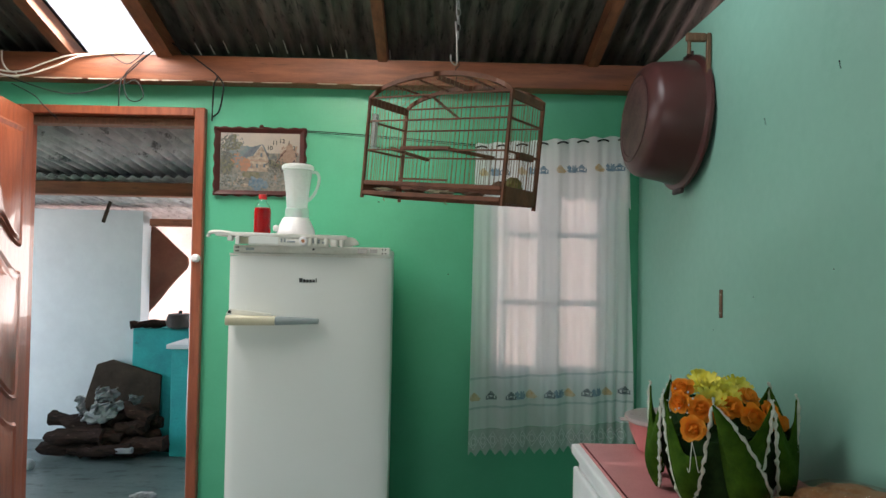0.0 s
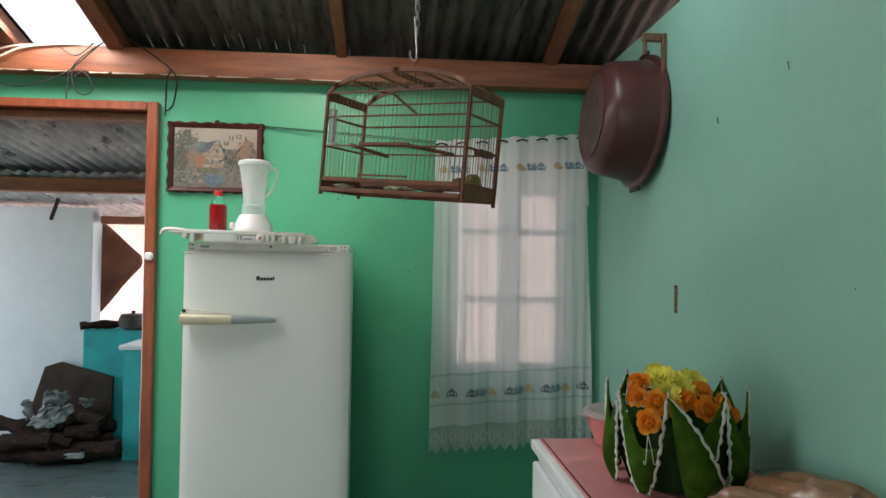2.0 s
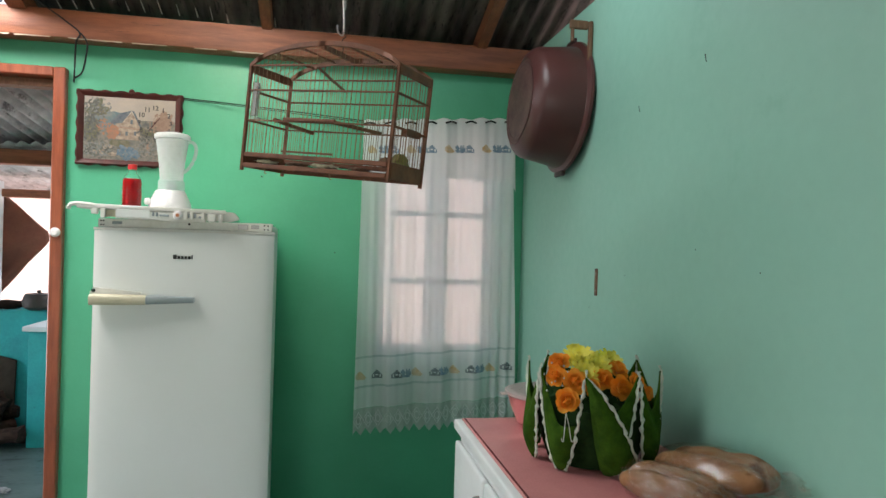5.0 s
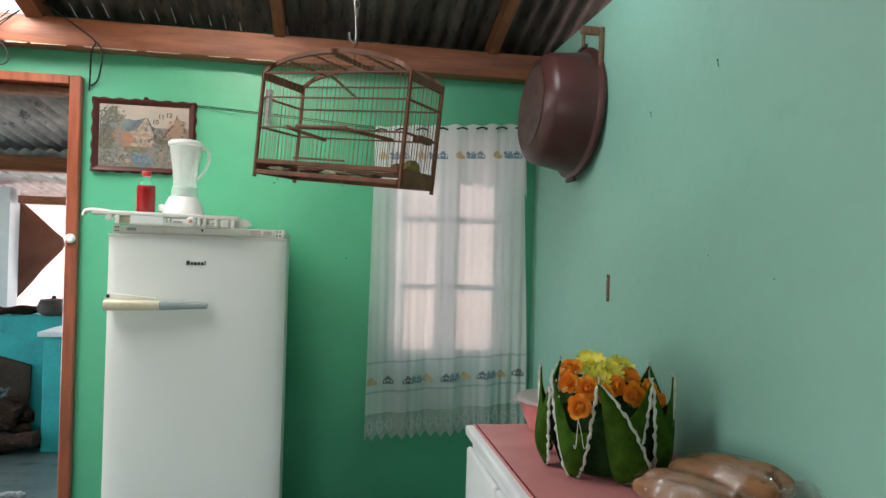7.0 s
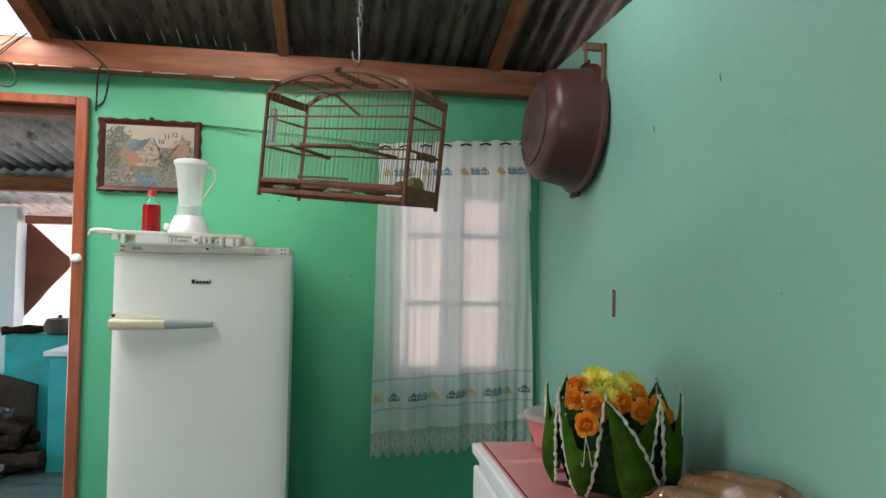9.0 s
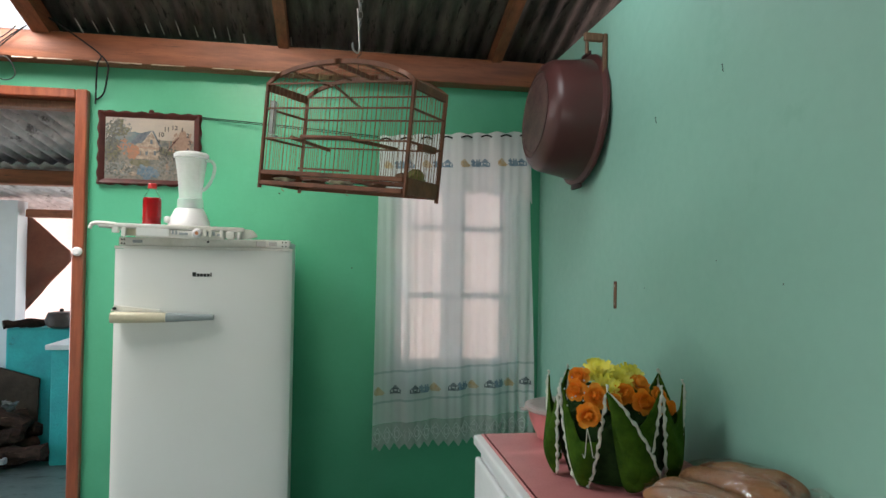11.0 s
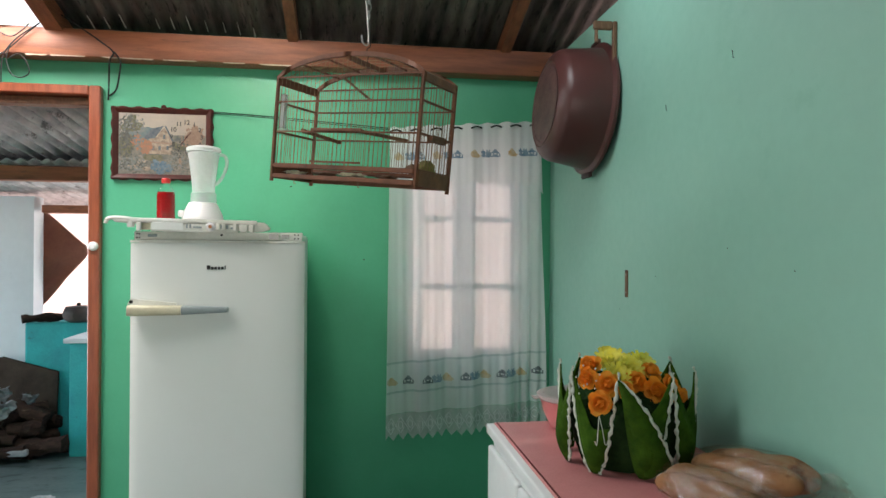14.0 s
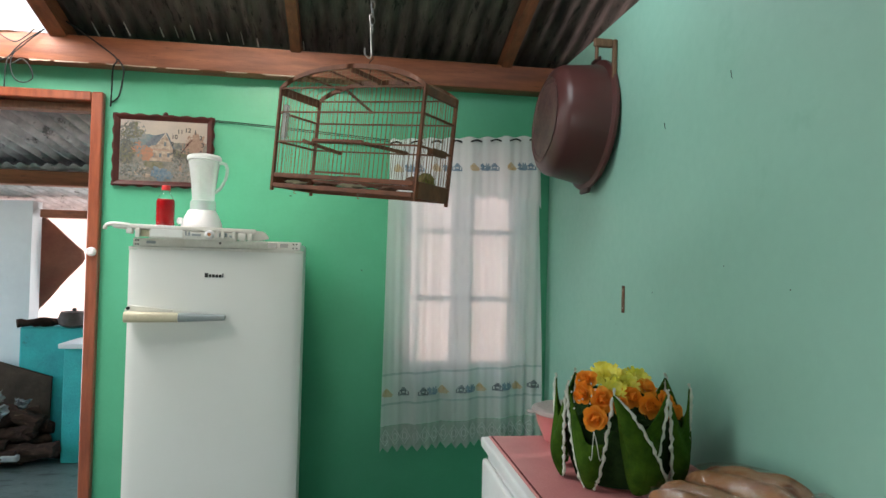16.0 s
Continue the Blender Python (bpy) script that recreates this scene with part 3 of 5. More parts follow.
part("hinge_plate", boxed((-0.335, FY0 + 0.008, 1.444), (-0.30, FY0 + 0.0118, 1.463), 0.001), M_metal, strip, "dull steel hinge plate")
part("hinge_plate", boxed((-0.29, FY0 + 0.008, 1.447), (-0.262, FY0 + 0.0118, 1.461), 0.001), M_metal, strip)
part("clip_slot", boxed((-0.752, FY0 + 0.009, 1.449), (-0.72, FY0 + 0.0118, 1.459), 0.002), M_greyp, strip)
part("rail_bolt", lathed([(0.004, 0), (0.004, 0.004)], pose(-0.50, FY0 + 0.012, 1.457, 90, 0, 0), 10), M_dark, strip)
for x in (FX0 + 0.05, FX1 - 0.05):
    for y in (FY0 + 0.1, FY1 - 0.05):
        part("foot", lathed([(0.02, 0), (0.02, 0.03), (0.012, 0.05)], pose(x, y, 0.0), 12), M_dark, fr)


def handle_section(x0, x1, h0, h1, d0, d1):
    def fn(u, v):
        x = x0 + (x1 - x0) * u
        h, d = h0 + (h1 - h0) * u, d0 + (d1 - d0) * u
        a = v * math.tau
        return Vector((x, FY0 - 0.004 - d / 2 + d / 2 * math.copysign(abs(math.cos(a)) ** 0.6, math.cos(a)), 1.192 + h / 2 * math.copysign(abs(math.sin(a)) ** 0.6, math.sin(a))))
    bm = sheet(fn, 8, 20)
    bmesh.ops.remove_doubles(bm, verts=bm.verts, dist=1e-5)
    bmesh.ops.holes_fill(bm, edges=bm.edges, sides=40)
    return bm


hd = part("handle", handle_section(-0.802, -0.625, 0.038, 0.033, 0.05, 0.045), M_cream, fr, "yellowed plastic door handle")
part("handle_grip", handle_section(-0.624, -0.472, 0.032, 0.019, 0.044, 0.024), M_greyp, hd, "grey tapering end of the handle")
bm = bmesh.new()
slab(bm, [(-0.812, FY0 - 0.001, 1.212), (-0.648, FY0 - 0.001, 1.210), (-0.648, FY0 - 0.001, 1.216), (-0.80, FY0 - 0.001, 1.232)], (0, -0.012, 0))
part("handle_plate", bm, M_plastic, fr)
part("handle_screw", lathed([(0.006, 0), (0.006, 0.006)], pose(-0.798, FY0 - 0.013, 1.221, 90, 0, 0), 12), M_dark, fr)
bd = part("badge", boxed((-0.548, FY0 - 0.003, 1.334), (-0.536, FY0 - 0.0005, 1.349), 0.001), M_black, fr, "small dark maker's badge")
for k in range(4):
    part("badge_bar", boxed((-0.5335 + 0.0115 * k, FY0 - 0.003, 1.334), (-0.5245 + 0.0115 * k, FY0 - 0.0005, 1.3445), 0.001), M_black, fr)
part("badge_bar", boxed((-0.4870, FY0 - 0.003, 1.334), (-0.4835, FY0 - 0.0005, 1.349), 0.0008), M_black, fr)

cv = thing("fridge_top_cover", (-0.6, 2.7, 1.468), "loose dirty white plastic fridge cover lying on the fridge", "plastic cover")
tilt = Matrix.Translation((-0.6, 2.7, 1.50)) @ pose(0, 0, 0, 0, 1.0, -2.0) @ Matrix.Translation((0.6, -2.7, -1.50))
part("tray", boxed((-0.848, 2.43, 1.495), (-0.44, 2.90, 1.510), 0.006, tilt, 2), M_plastic, cv)
part("fascia", boxed((-0.722, 2.425, 1.466), (-0.425, 2.437, 1.496), 0.003, tilt, 2), M_plastic, cv)
part("control_panel", boxed((-0.718, 2.4225, 1.472), (-0.610, 2.4245, 1.498), 0.001, tilt), M_fridge, cv)
part("side_pocket", boxed((-0.772, 2.436, 1.470), (-0.723, 2.450, 1.4945), 0.002, tilt), M_cream, cv, "yellowed inner side of the cover")
part("front_edge", boxed((-0.845, 2.4225, 1.4975), (-0.36, 2.4295, 1.512), 0.003, tilt, 2), M_plastic, cv)
part("clip", boxed((-0.768, 2.420, 1.466), (-0.752, 2.4295, 1.4970), 0.002, tilt), M_plastic, cv)
for bx_, bw_ in ((-0.418, 0.026), (-0.384, 0.014)):
    part("broken_tab", boxed((bx_, 2.418, 1.470), (bx_ + bw_, 2.432, 1.4970), 0.003, tilt, 2), M_plastic, cv)
part("lip", tubed(arc3([tilt @ Vector(p) for p in ((-0.79, 2.428, 1.507), (-0.84, 2.428, 1.510), (-0.866, 2.43, 1.505), (-0.873, 2.43, 1.490))]), 0.007, 8), M_plastic, cv)
part("lip", boxed((-0.800, 2.424, 1.478), (-0.778, 2.44, 1.504), 0.003, tilt), M_plastic, cv)
kn = part("thermostat_knob", lathed([(0.016, 0), (0.016, 0.007), (0.012, 0.011)], tilt @ pose(-0.517, 2.4246, 1.487, 90, 0, 0), 20), M_blwhite, cv)
part("knob_cap", lathed([(0.006, 0), (0.006, 0.003)], tilt @ pose(-0.517, 2.4132, 1.487, 90, 0, 0), 14), material("faded_orange_plastic", (0.62, 0.25, 0.10), rough=0.5, bump=0), kn)
for x, w in ((-0.602, 0.006), (-0.590, 0.006), (-0.578, 0.03), (-0.492, 0.012), (-0.470, 0.012), (-0.45, 0.02)):
    part("slot", boxed((x, 2.4215, 1.48), (x + w, 2.4245, 1.494 if w < 0.02 else 1.487), 0.0005, tilt), M_greyp, cv)
for x in (-0.497, -0.478, -0.44):
    part("tab", boxed((x, 2.417, 1.474), (x + 0.012, 2.4245, 1.50), 0.002, tilt), M_plastic, cv)
bm = bmesh.new()
slab(bm, [(-0.47, 2.428, 1.472), (-0.36, 2.428, 1.468), (-0.325, 2.428, 1.478), (-0.345, 2.428, 1.502), (-0.41, 2.428, 1.504), (-0.44, 2.428, 1.49)], (0, 0.03, 0))
bmesh.ops.bevel(bm, geom=list(bm.edges), offset=0.004, segments=2, affect="EDGES")
part("corner_piece", bm, M_plastic, cv, "broken cream corner of the cover")

BX, BY, BZ = -0.616, 2.70, 1.514
bl = thing("blender_mixer", (BX, BY, BZ), "white kitchen blender with a frosted jar standing on the fridge", "blender")
base = part("motor_base", lathed([(0.074, 0), (0.077, 0.007), (0.075, 0.022), (0.066, 0.044), (0.056, 0.064), (0.051, 0.073)], pose(BX, BY, BZ), 44), M_blwhite, bl)
part("speed_dial", lathed([(0.013, 0), (0.013, 0.012), (0.010, 0.016)], pose(BX - 0.066, BY - 0.035, BZ + 0.028, 90, 0, -60), 20), M_blwhite, base)
part("collar", lathed([(0.050, 0.074), (0.048, 0.080), (0.047, 0.108), (0.043, 0.113)], pose(BX + 0.003, BY, BZ), 32), M_jar, bl, "frosted collar under the jar")
part("blade_hub", lathed([(0.022, 0.080), (0.022, 0.100), (0.006, 0.104)], pose(BX + 0.003, BY, BZ), 20), M_greyp, bl)
jar = part("jar", lathed([(0.042, 0.114), (0.043, 0.135), (0.047, 0.18), (0.055, 0.24), (0.060, 0.268), (0.058, 0.268), (0.045, 0.18), (0.041, 0.135), (0.040, 0.117)], pose(BX + 0.003, BY, BZ), 44), M_jar, bl, "frosted see-through plastic jar")
for a_ in (-150, -95, -40):
    part("jar_rib", tubed([(BX + 0.003 + math.cos(radians(a_)) * r_, BY + math.sin(radians(a_)) * r_, BZ + z_) for r_, z_ in ((0.0435, 0.13), (0.0475, 0.18), (0.0555, 0.24), (0.059, 0.262))], 0.0013, 6), M_jar_thin, jar)
part("handle", tubed(arc3([(BX + 0.058, BY - 0.005, BZ + 0.262), (BX + 0.082, BY - 0.008, BZ + 0.258), (BX + 0.092, BY - 0.010, BZ + 0.235), (BX + 0.086, BY - 0.008, BZ + 0.20), (BX + 0.068, BY - 0.004, BZ + 0.165), (BX + 0.047, BY, BZ + 0.145)]), 0.0065, 10), M_jar_thin, jar)
part("lid", lathed([(0.060, 0.269), (0.0645, 0.271), (0.0645, 0.283), (0.058, 0.289), (0.040, 0.293), (0.005, 0.294)], pose(BX + 0.003, BY, BZ), 44), M_lid, bl)

BX2, BY2, BZ2 = -0.748, 2.68, 1.516
bt = thing("bottle", (BX2, BY2, BZ2), "small clear bottle of red syrup with a red cap", "bottle")
part("glass", lathed([(0.030, 0), (0.0338, 0.006), (0.0338, 0.092), (0.0325, 0.104), (0.025, 0.120), (0.0150, 0.133), (0.0135, 0.146)], pose(BX2, BY2, BZ2), 36), M_bottle, bt)
part("syrup", lathed([(0.0285, 0.002), (0.0325, 0.007), (0.0325, 0.092), (0.0310, 0.103), (0.0285, 0.1085)], pose(BX2, BY2, BZ2), 36), M_syrup, bt, "bright red syrup filling")
part("cap", lathed([(0.0155, 0.143), (0.0162, 0.146), (0.0162, 0.159), (0.0140, 0.162)], pose(BX2, BY2, BZ2), 24), M_redcap, bt)

# ---- picture clock ----
pc = thing("picture_clock", (-0.886, 3.12, 1.88), "landscape picture with clock dial in a dark red frame", "picture clock")
PX0, PX1, PZ0, PZ1 = -1.104, -0.670, 1.715, 2.042


def wavy_bar(a, b, inward, width=0.029):
    a, b, inward = Vector(a), Vector(b), Vector(inward)
    n = 36

    def fn(u, v):
        p = a + (b - a) * u
        w = 0.003 * math.sin(u * (b - a).length * 95) if v < 0.3 else 0
        prof = ((0.0, 0.0), (0.0, -0.020), (0.007, -0.027), (0.018, -0.022), (width, -0.014), (width, 0.0))
        k = min(int(round(v * 5)), 5)
        return p + inward * (prof[k][0] + w) + Vector((0, prof[k][1], 0))
    return sheet(fn, n, 5)


YW = 3.149
part("frame_side", wavy_bar((PX0, YW, PZ0), (PX0, YW, PZ1), (1, 0, 0)), M_frame, pc)
part("frame_side", wavy_bar((PX1, YW, PZ0), (PX1, YW, PZ1), (-1, 0, 0)), M_frame, pc)
part("frame_rail", wavy_bar((PX0, YW, PZ1), (PX1, YW, PZ1), (0, 0, -1), 0.026), M_frame, pc)
part("frame_rail", wavy_bar((PX0, YW, PZ0), (PX1, YW, PZ0), (0, 0, 1), 0.026), M_frame, pc)
part("hanger", lathed([(0.012, 0), (0.012, 0.004), (0.005, 0.012)], pose(-0.885, 3.146, 2.046, 90, 0, 0), 14), M_frame, pc)


def ink(name, a, b, sc=40):
    return material(name, a, b, rough=0.55, scale=sc, grain=180, bump=0.02)


canvas = part("print", boxed((PX0 + 0.024, 3.136, PZ0 + 0.021), (PX1 - 0.024, 3.140, PZ1 - 0.021)), ink("print_ground", (0.216, 0.184, 0.144), (0.080, 0.088, 0.080), 34), pc, "faded landscape print with a cottage by water", smooth=0)


LAYER = [0]


def ink_patch(name, cx, cz, rx, rz, mat_, layer, rough_=0.25, seed=0, n=40):
    pts = []
    for i in range(n):
        a = i * math.tau / n
        k = 1 + rough_ * noise.fractal(Vector((math.cos(a) * 2 + seed, math.sin(a) * 2, seed)), 0.8, 2.0, 3)
        x = min(max(cx + rx * k * math.cos(a), PX0 + 0.029), PX1 - 0.029)
        z = min(max(cz + rz * k * math.sin(a), PZ0 + 0.025), PZ1 - 0.025)
        pts.append((x, 3.1356 - LAYER[0] * 0.00012, z))
    LAYER[0] += 1
    bm = bmesh.new()
    slab(bm, pts, (0, 0.00008, 0))
    return part(name, bm, mat_, canvas, smooth=0)


def ink_shape(name, pts, mat_, layer):
    bm = bmesh.new()
    slab(bm, [(x, 3.1356 - LAYER[0] * 0.00012, z) for x, z in pts], (0, 0.00008, 0))
    LAYER[0] += 1
    return part(name, bm, mat_, canvas, smooth=0)


ink_sky = ink("print_sky", (0.38, 0.31, 0.245), (0.31, 0.27, 0.23), 12)
ink_tree = ink("print_tree", (0.085, 0.09, 0.04), (0.17, 0.14, 0.09), 55)
ink_hill = ink("print_hill", (0.085, 0.13, 0.14), (0.18, 0.18, 0.16), 45)
ink_roof = ink("print_roof", (0.06, 0.08, 0.095), (0.13, 0.14, 0.145), 60)
ink_house = ink("print_house", (0.36, 0.28, 0.2), (0.16, 0.11, 0.08), 60)
ink_bush = ink("print_bush", (0.36, 0.13, 0.06), (0.2, 0.13, 0.08), 60)
ink_rock = ink("print_rock", (0.23, 0.2, 0.16), (0.07, 0.07, 0.06), 90)
ink_water = ink("print_water", (0.05, 0.105, 0.155), (0.16, 0.2, 0.22), 60)
ink_brown = ink("print_brown", (0.22, 0.13, 0.09), (0.30, 0.20, 0.14), 70)
ink_shape("printed_sky", [(-1.074, 1.92), (-0.700, 1.92), (-0.700, 2.015), (-1.074, 2.015)], ink_sky, 1)
ink_patch("printed_hill", -0.98, 1.92, 0.085, 0.032, ink_hill, 2, 0.4, 1)
ink_patch("printed_tree", -1.02, 1.955, 0.045, 0.055, ink_tree, 3, 0.5, 2)
ink_patch("printed_tree", -1.0, 1.90, 0.06, 0.035, ink_hill, 3, 0.5, 21)
ink_patch("printed_shrub", -0.83, 1.86, 0.05, 0.03, ink_tree, 3, 0.6, 22)
ink_patch("printed_shrub", -0.93, 1.815, 0.05, 0.014, ink_tree, 3, 0.6, 23)
ink_patch("printed_tree", -1.045, 1.86, 0.035, 0.05, ink_tree, 3, 0.5, 5)
ink_patch("printed_tree", -0.742, 1.91, 0.032, 0.055, ink_brown, 3, 0.5, 3)
ink_patch("printed_bank", -1.00, 1.785, 0.075, 0.04, ink_rock, 3, 0.5, 7)
ink_patch("printed_bank", -0.78, 1.80, 0.085, 0.05, ink_rock, 3, 0.5, 8)
ink_patch("printed_water", -0.89, 1.772, 0.04, 0.030, ink_water, 4, 0.8, 9)
ink_shape("printed_wall", [(-0.945, 1.832), (-0.845, 1.832), (-0.845, 1.90), (-0.88, 1.952), (-0.925, 1.905), (-0.945, 1.90)], ink_house, 4)
ink_shape("printed_roof", [(-0.975, 1.895), (-0.92, 1.905), (-0.88, 1.962), (-0.935, 1.945)], ink_roof, 5)
ink_shape("printed_roof", [(-0.88, 1.962), (-0.872, 1.96), (-0.838, 1.892), (-0.846, 1.89)], ink_roof, 5)
for dx, dz in ((0, 0), (0.035, 0.002), (-0.03, 0.0), (0.02, 0.052)):
    ink_shape("printed_window", [(-0.905 + dx, 1.85 + dz), (-0.895 + dx, 1.85 + dz), (-0.895 + dx, 1.868 + dz), (-0.905 + dx, 1.868 + dz)], ink_roof, 6)
ink_shape("printed_eave", [(-0.95, 1.884), (-0.842, 1.878), (-0.842, 1.883), (-0.95, 1.889)], ink_brown, 6)
ink_patch("printed_bush", -0.955, 1.862, 0.026, 0.03, ink_bush, 6, 0.5, 11)
ink_patch("printed_rock", -1.01, 1.775, 0.024, 0.012, ink_house, 5, 0.4, 12)
ink_patch("printed_rock", -0.975, 1.797, 0.018, 0.010, ink_house, 5, 0.4, 13)
ink_patch("printed_rock", -0.955, 1.765, 0.016, 0.009, ink_house, 5, 0.4, 14)
ink_patch("printed_post", -0.81, 1.80, 0.006, 0.03, ink_brown, 5, 0.2, 15)
ink_patch("printed_leaves", -0.776, 1.905, 0.018, 0.026, ink_brown, 5, 0.5, 16)


def ink_dabs(name, cx, cz, rx, rz, mat_, count, size, seed):
    """A scatter of small brush dabs inside an oval, as one printed layer."""
    rd = random.Random(seed)
    bm = bmesh.new()
    for i in range(count):
        a, k = rd.uniform(0, math.tau), math.sqrt(rd.random())
        x = min(max(cx + rx * k * math.cos(a), PX0 + 0.036), PX1 - 0.036)
        z = min(max(cz + rz * k * math.sin(a), PZ0 + 0.032), PZ1 - 0.032)
        w, h, turn = size * rd.uniform(0.5, 1.2), size * rd.uniform(0.25, 0.7), rd.uniform(0, math.pi)
        y = 3.1356 - LAYER[0] * 0.00012 - 0.000004 * (i % 25)
        pts = [(math.cos(t) * w, math.sin(t) * h) for t in (j * math.tau / 7 for j in range(7))]
        bm.faces.new([bm.verts.new((x + p * math.cos(turn) - q * math.sin(turn), y, z + p * math.sin(turn) + q * math.cos(turn))) for p, q in pts])
    LAYER[0] += 1
    return part(name, bm, mat_, canvas, smooth=0)


ink_shade = ink("print_shade", (0.055, 0.060, 0.048), (0.12, 0.115, 0.09), 70)
ink_mist = ink("print_mist", (0.186, 0.186, 0.167), (0.124, 0.130, 0.118), 60)
for name_, cx_, cz_, rx_, rz_, m_, n_, sz_, sd_ in (
        ("printed_leaves", -1.035, 1.945, 0.045, 0.060, ink_shade, 90, 0.007, 31), ("printed_leaves", -1.020, 1.965, 0.055, 0.045, ink_mist, 50, 0.006, 32),
        ("printed_leaves", -1.045, 1.865, 0.035, 0.060, ink_shade, 80, 0.007, 33), ("printed_leaves", -0.985, 1.885, 0.035, 0.035, ink_bush, 45, 0.006, 34),
        ("printed_stones", -1.015, 1.785, 0.060, 0.032, ink_mist, 60, 0.008, 35), ("printed_stones", -1.010, 1.775, 0.065, 0.030, ink_shade, 50, 0.006, 36),
        ("printed_shrubs", -0.800, 1.850, 0.060, 0.045, ink_shade, 80, 0.006, 37), ("printed_shrubs", -0.765, 1.900, 0.040, 0.055, ink_brown, 60, 0.006, 38),
        ("printed_shrubs", -0.790, 1.800, 0.070, 0.030, ink_mist, 50, 0.007, 39), ("printed_ripples", -0.890, 1.770, 0.045, 0.024, ink_water, 50, 0.008, 40),
        ("printed_ripples", -0.885, 1.775, 0.050, 0.022, ink_mist, 24, 0.005, 41)):
    ink_dabs(name_, cx_, cz_, rx_, rz_, m_, n_, sz_, sd_)
CX, CZ, CR = -0.782, 1.911, 0.066
for hour in range(1, 13):
    a = hour * math.tau / 12
    cu = bpy.data.curves.new("numeral", "FONT")
    cu.body, cu.size, cu.extrude, cu.align_x, cu.align_y = str(hour), 0.028, 0.0002, "CENTER", "CENTER"
    cu.offset = 0.0005
    tmp = new("numeral_text", cu)
    me = bpy.data.meshes.new_from_object(tmp)
    bpy.data.objects.remove(tmp)
    me.materials.append(M_black)
    me.transform(root_matrix(canvas).inverted() @ pose(CX + CR * math.sin(a), 3.1285, CZ + CR * math.cos(a), 90, 0, 0))
    nb = new("numeral", me)
    nb.parent = canvas
for ang, ln, w in ((40, 0.03, 0.0035), (215, 0.045, 0.003)):
    m = pose(CX, 3.1280, CZ, 0, ang, 0)
    part("clock_pointer", boxed((-w / 2, -0.0006, -0.006), (w / 2, 0, ln), 0, m), M_frame, canvas)
part("pointer_cap", lathed([(0.005, 0), (0.004, 0.002)], pose(CX, 3.1272, CZ, 90, 0, 0), 14), M_frame, canvas)

ln = thing("curtain_string", (-0.3, 3.1, 2.0), "thin double cord stretched from the picture to the curtain", "string")
part("cord", tubed(arc3([(-0.69, 3.142, 2.034), (-0.4, 3.11, 2.013), (-0.1, 3.10, 1.992), (0.14, 3.095, 1.975)]), 0.0022, 6), M_dark, ln)
part("cord", tubed(arc3([(-0.69, 3.142, 2.028), (-0.4, 3.11, 2.006), (-0.1, 3.10, 1.984), (0.14, 3.095, 1.968)]), 0.0016, 6), M_dark, ln)

# ---- curtain ----
ct = thing("curtain", (0.5, 3.08, 0.52), "sheer white curtain with printed bands, lace hem and valance", "curtain")


def skew(x):
    return 0.06 * (x - 0.124)


def top_z(x):
    return 1.972 + 0.068 * (x - 0.13) + 0.004 * math.cos((x - 0.13) * math.tau / 0.098)


def drape(x, z, front=0.0):
    k = 0.4 + 0.6 * min(max((1.95 - z) / 1.2, 0), 1)
    y = 0.016 * math.sin(x * math.tau / 0.19 + 0.6) + 0.006 * math.sin(x * math.tau / 0.083 + 1.3 + 0.8 * z) + 0.0022 * math.sin(x * math.tau / 0.037 + z * 2)
    near_edge = max(0, (x - 0.70) / 0.17)
    y += 0.013 * near_edge * math.sin(x * math.tau / 0.045)
    return 3.085 + y * k - front


def curtain_x(u, z, x0, x1):
    """Sides draw in towards the cord."""
    k = min(max((z - 0.55) / 1.45, 0), 1)
    a = x0 + (0.012 * k if x0 < 0.2 else 0)
    b = x1 - (0.045 * k ** 1.5 if x1 > 0.8 else 0)
    return a + (b - a) * u


def panel_mesh(x0, x1, zlo, zhi, front, nu, nv):
    def fn(u, v):
        zc = zlo(x0 + (x1 - x0) * u) if callable(zlo) else zlo
        zt = zhi(x0 + (x1 - x0) * u) if callable(zhi) else zhi
        z = zc + (zt - zc) * v
        x = curtain_x(u, z, x0, x1)
        return Vector((x, drape(x, z, front), z))
    return sheet(fn, nu, nv)


def zigzag(x):
    t = (x / 0.046) % 1.0
    return 0.515 + skew(x) * 0.8 + 0.030 * abs(2 * t - 1)


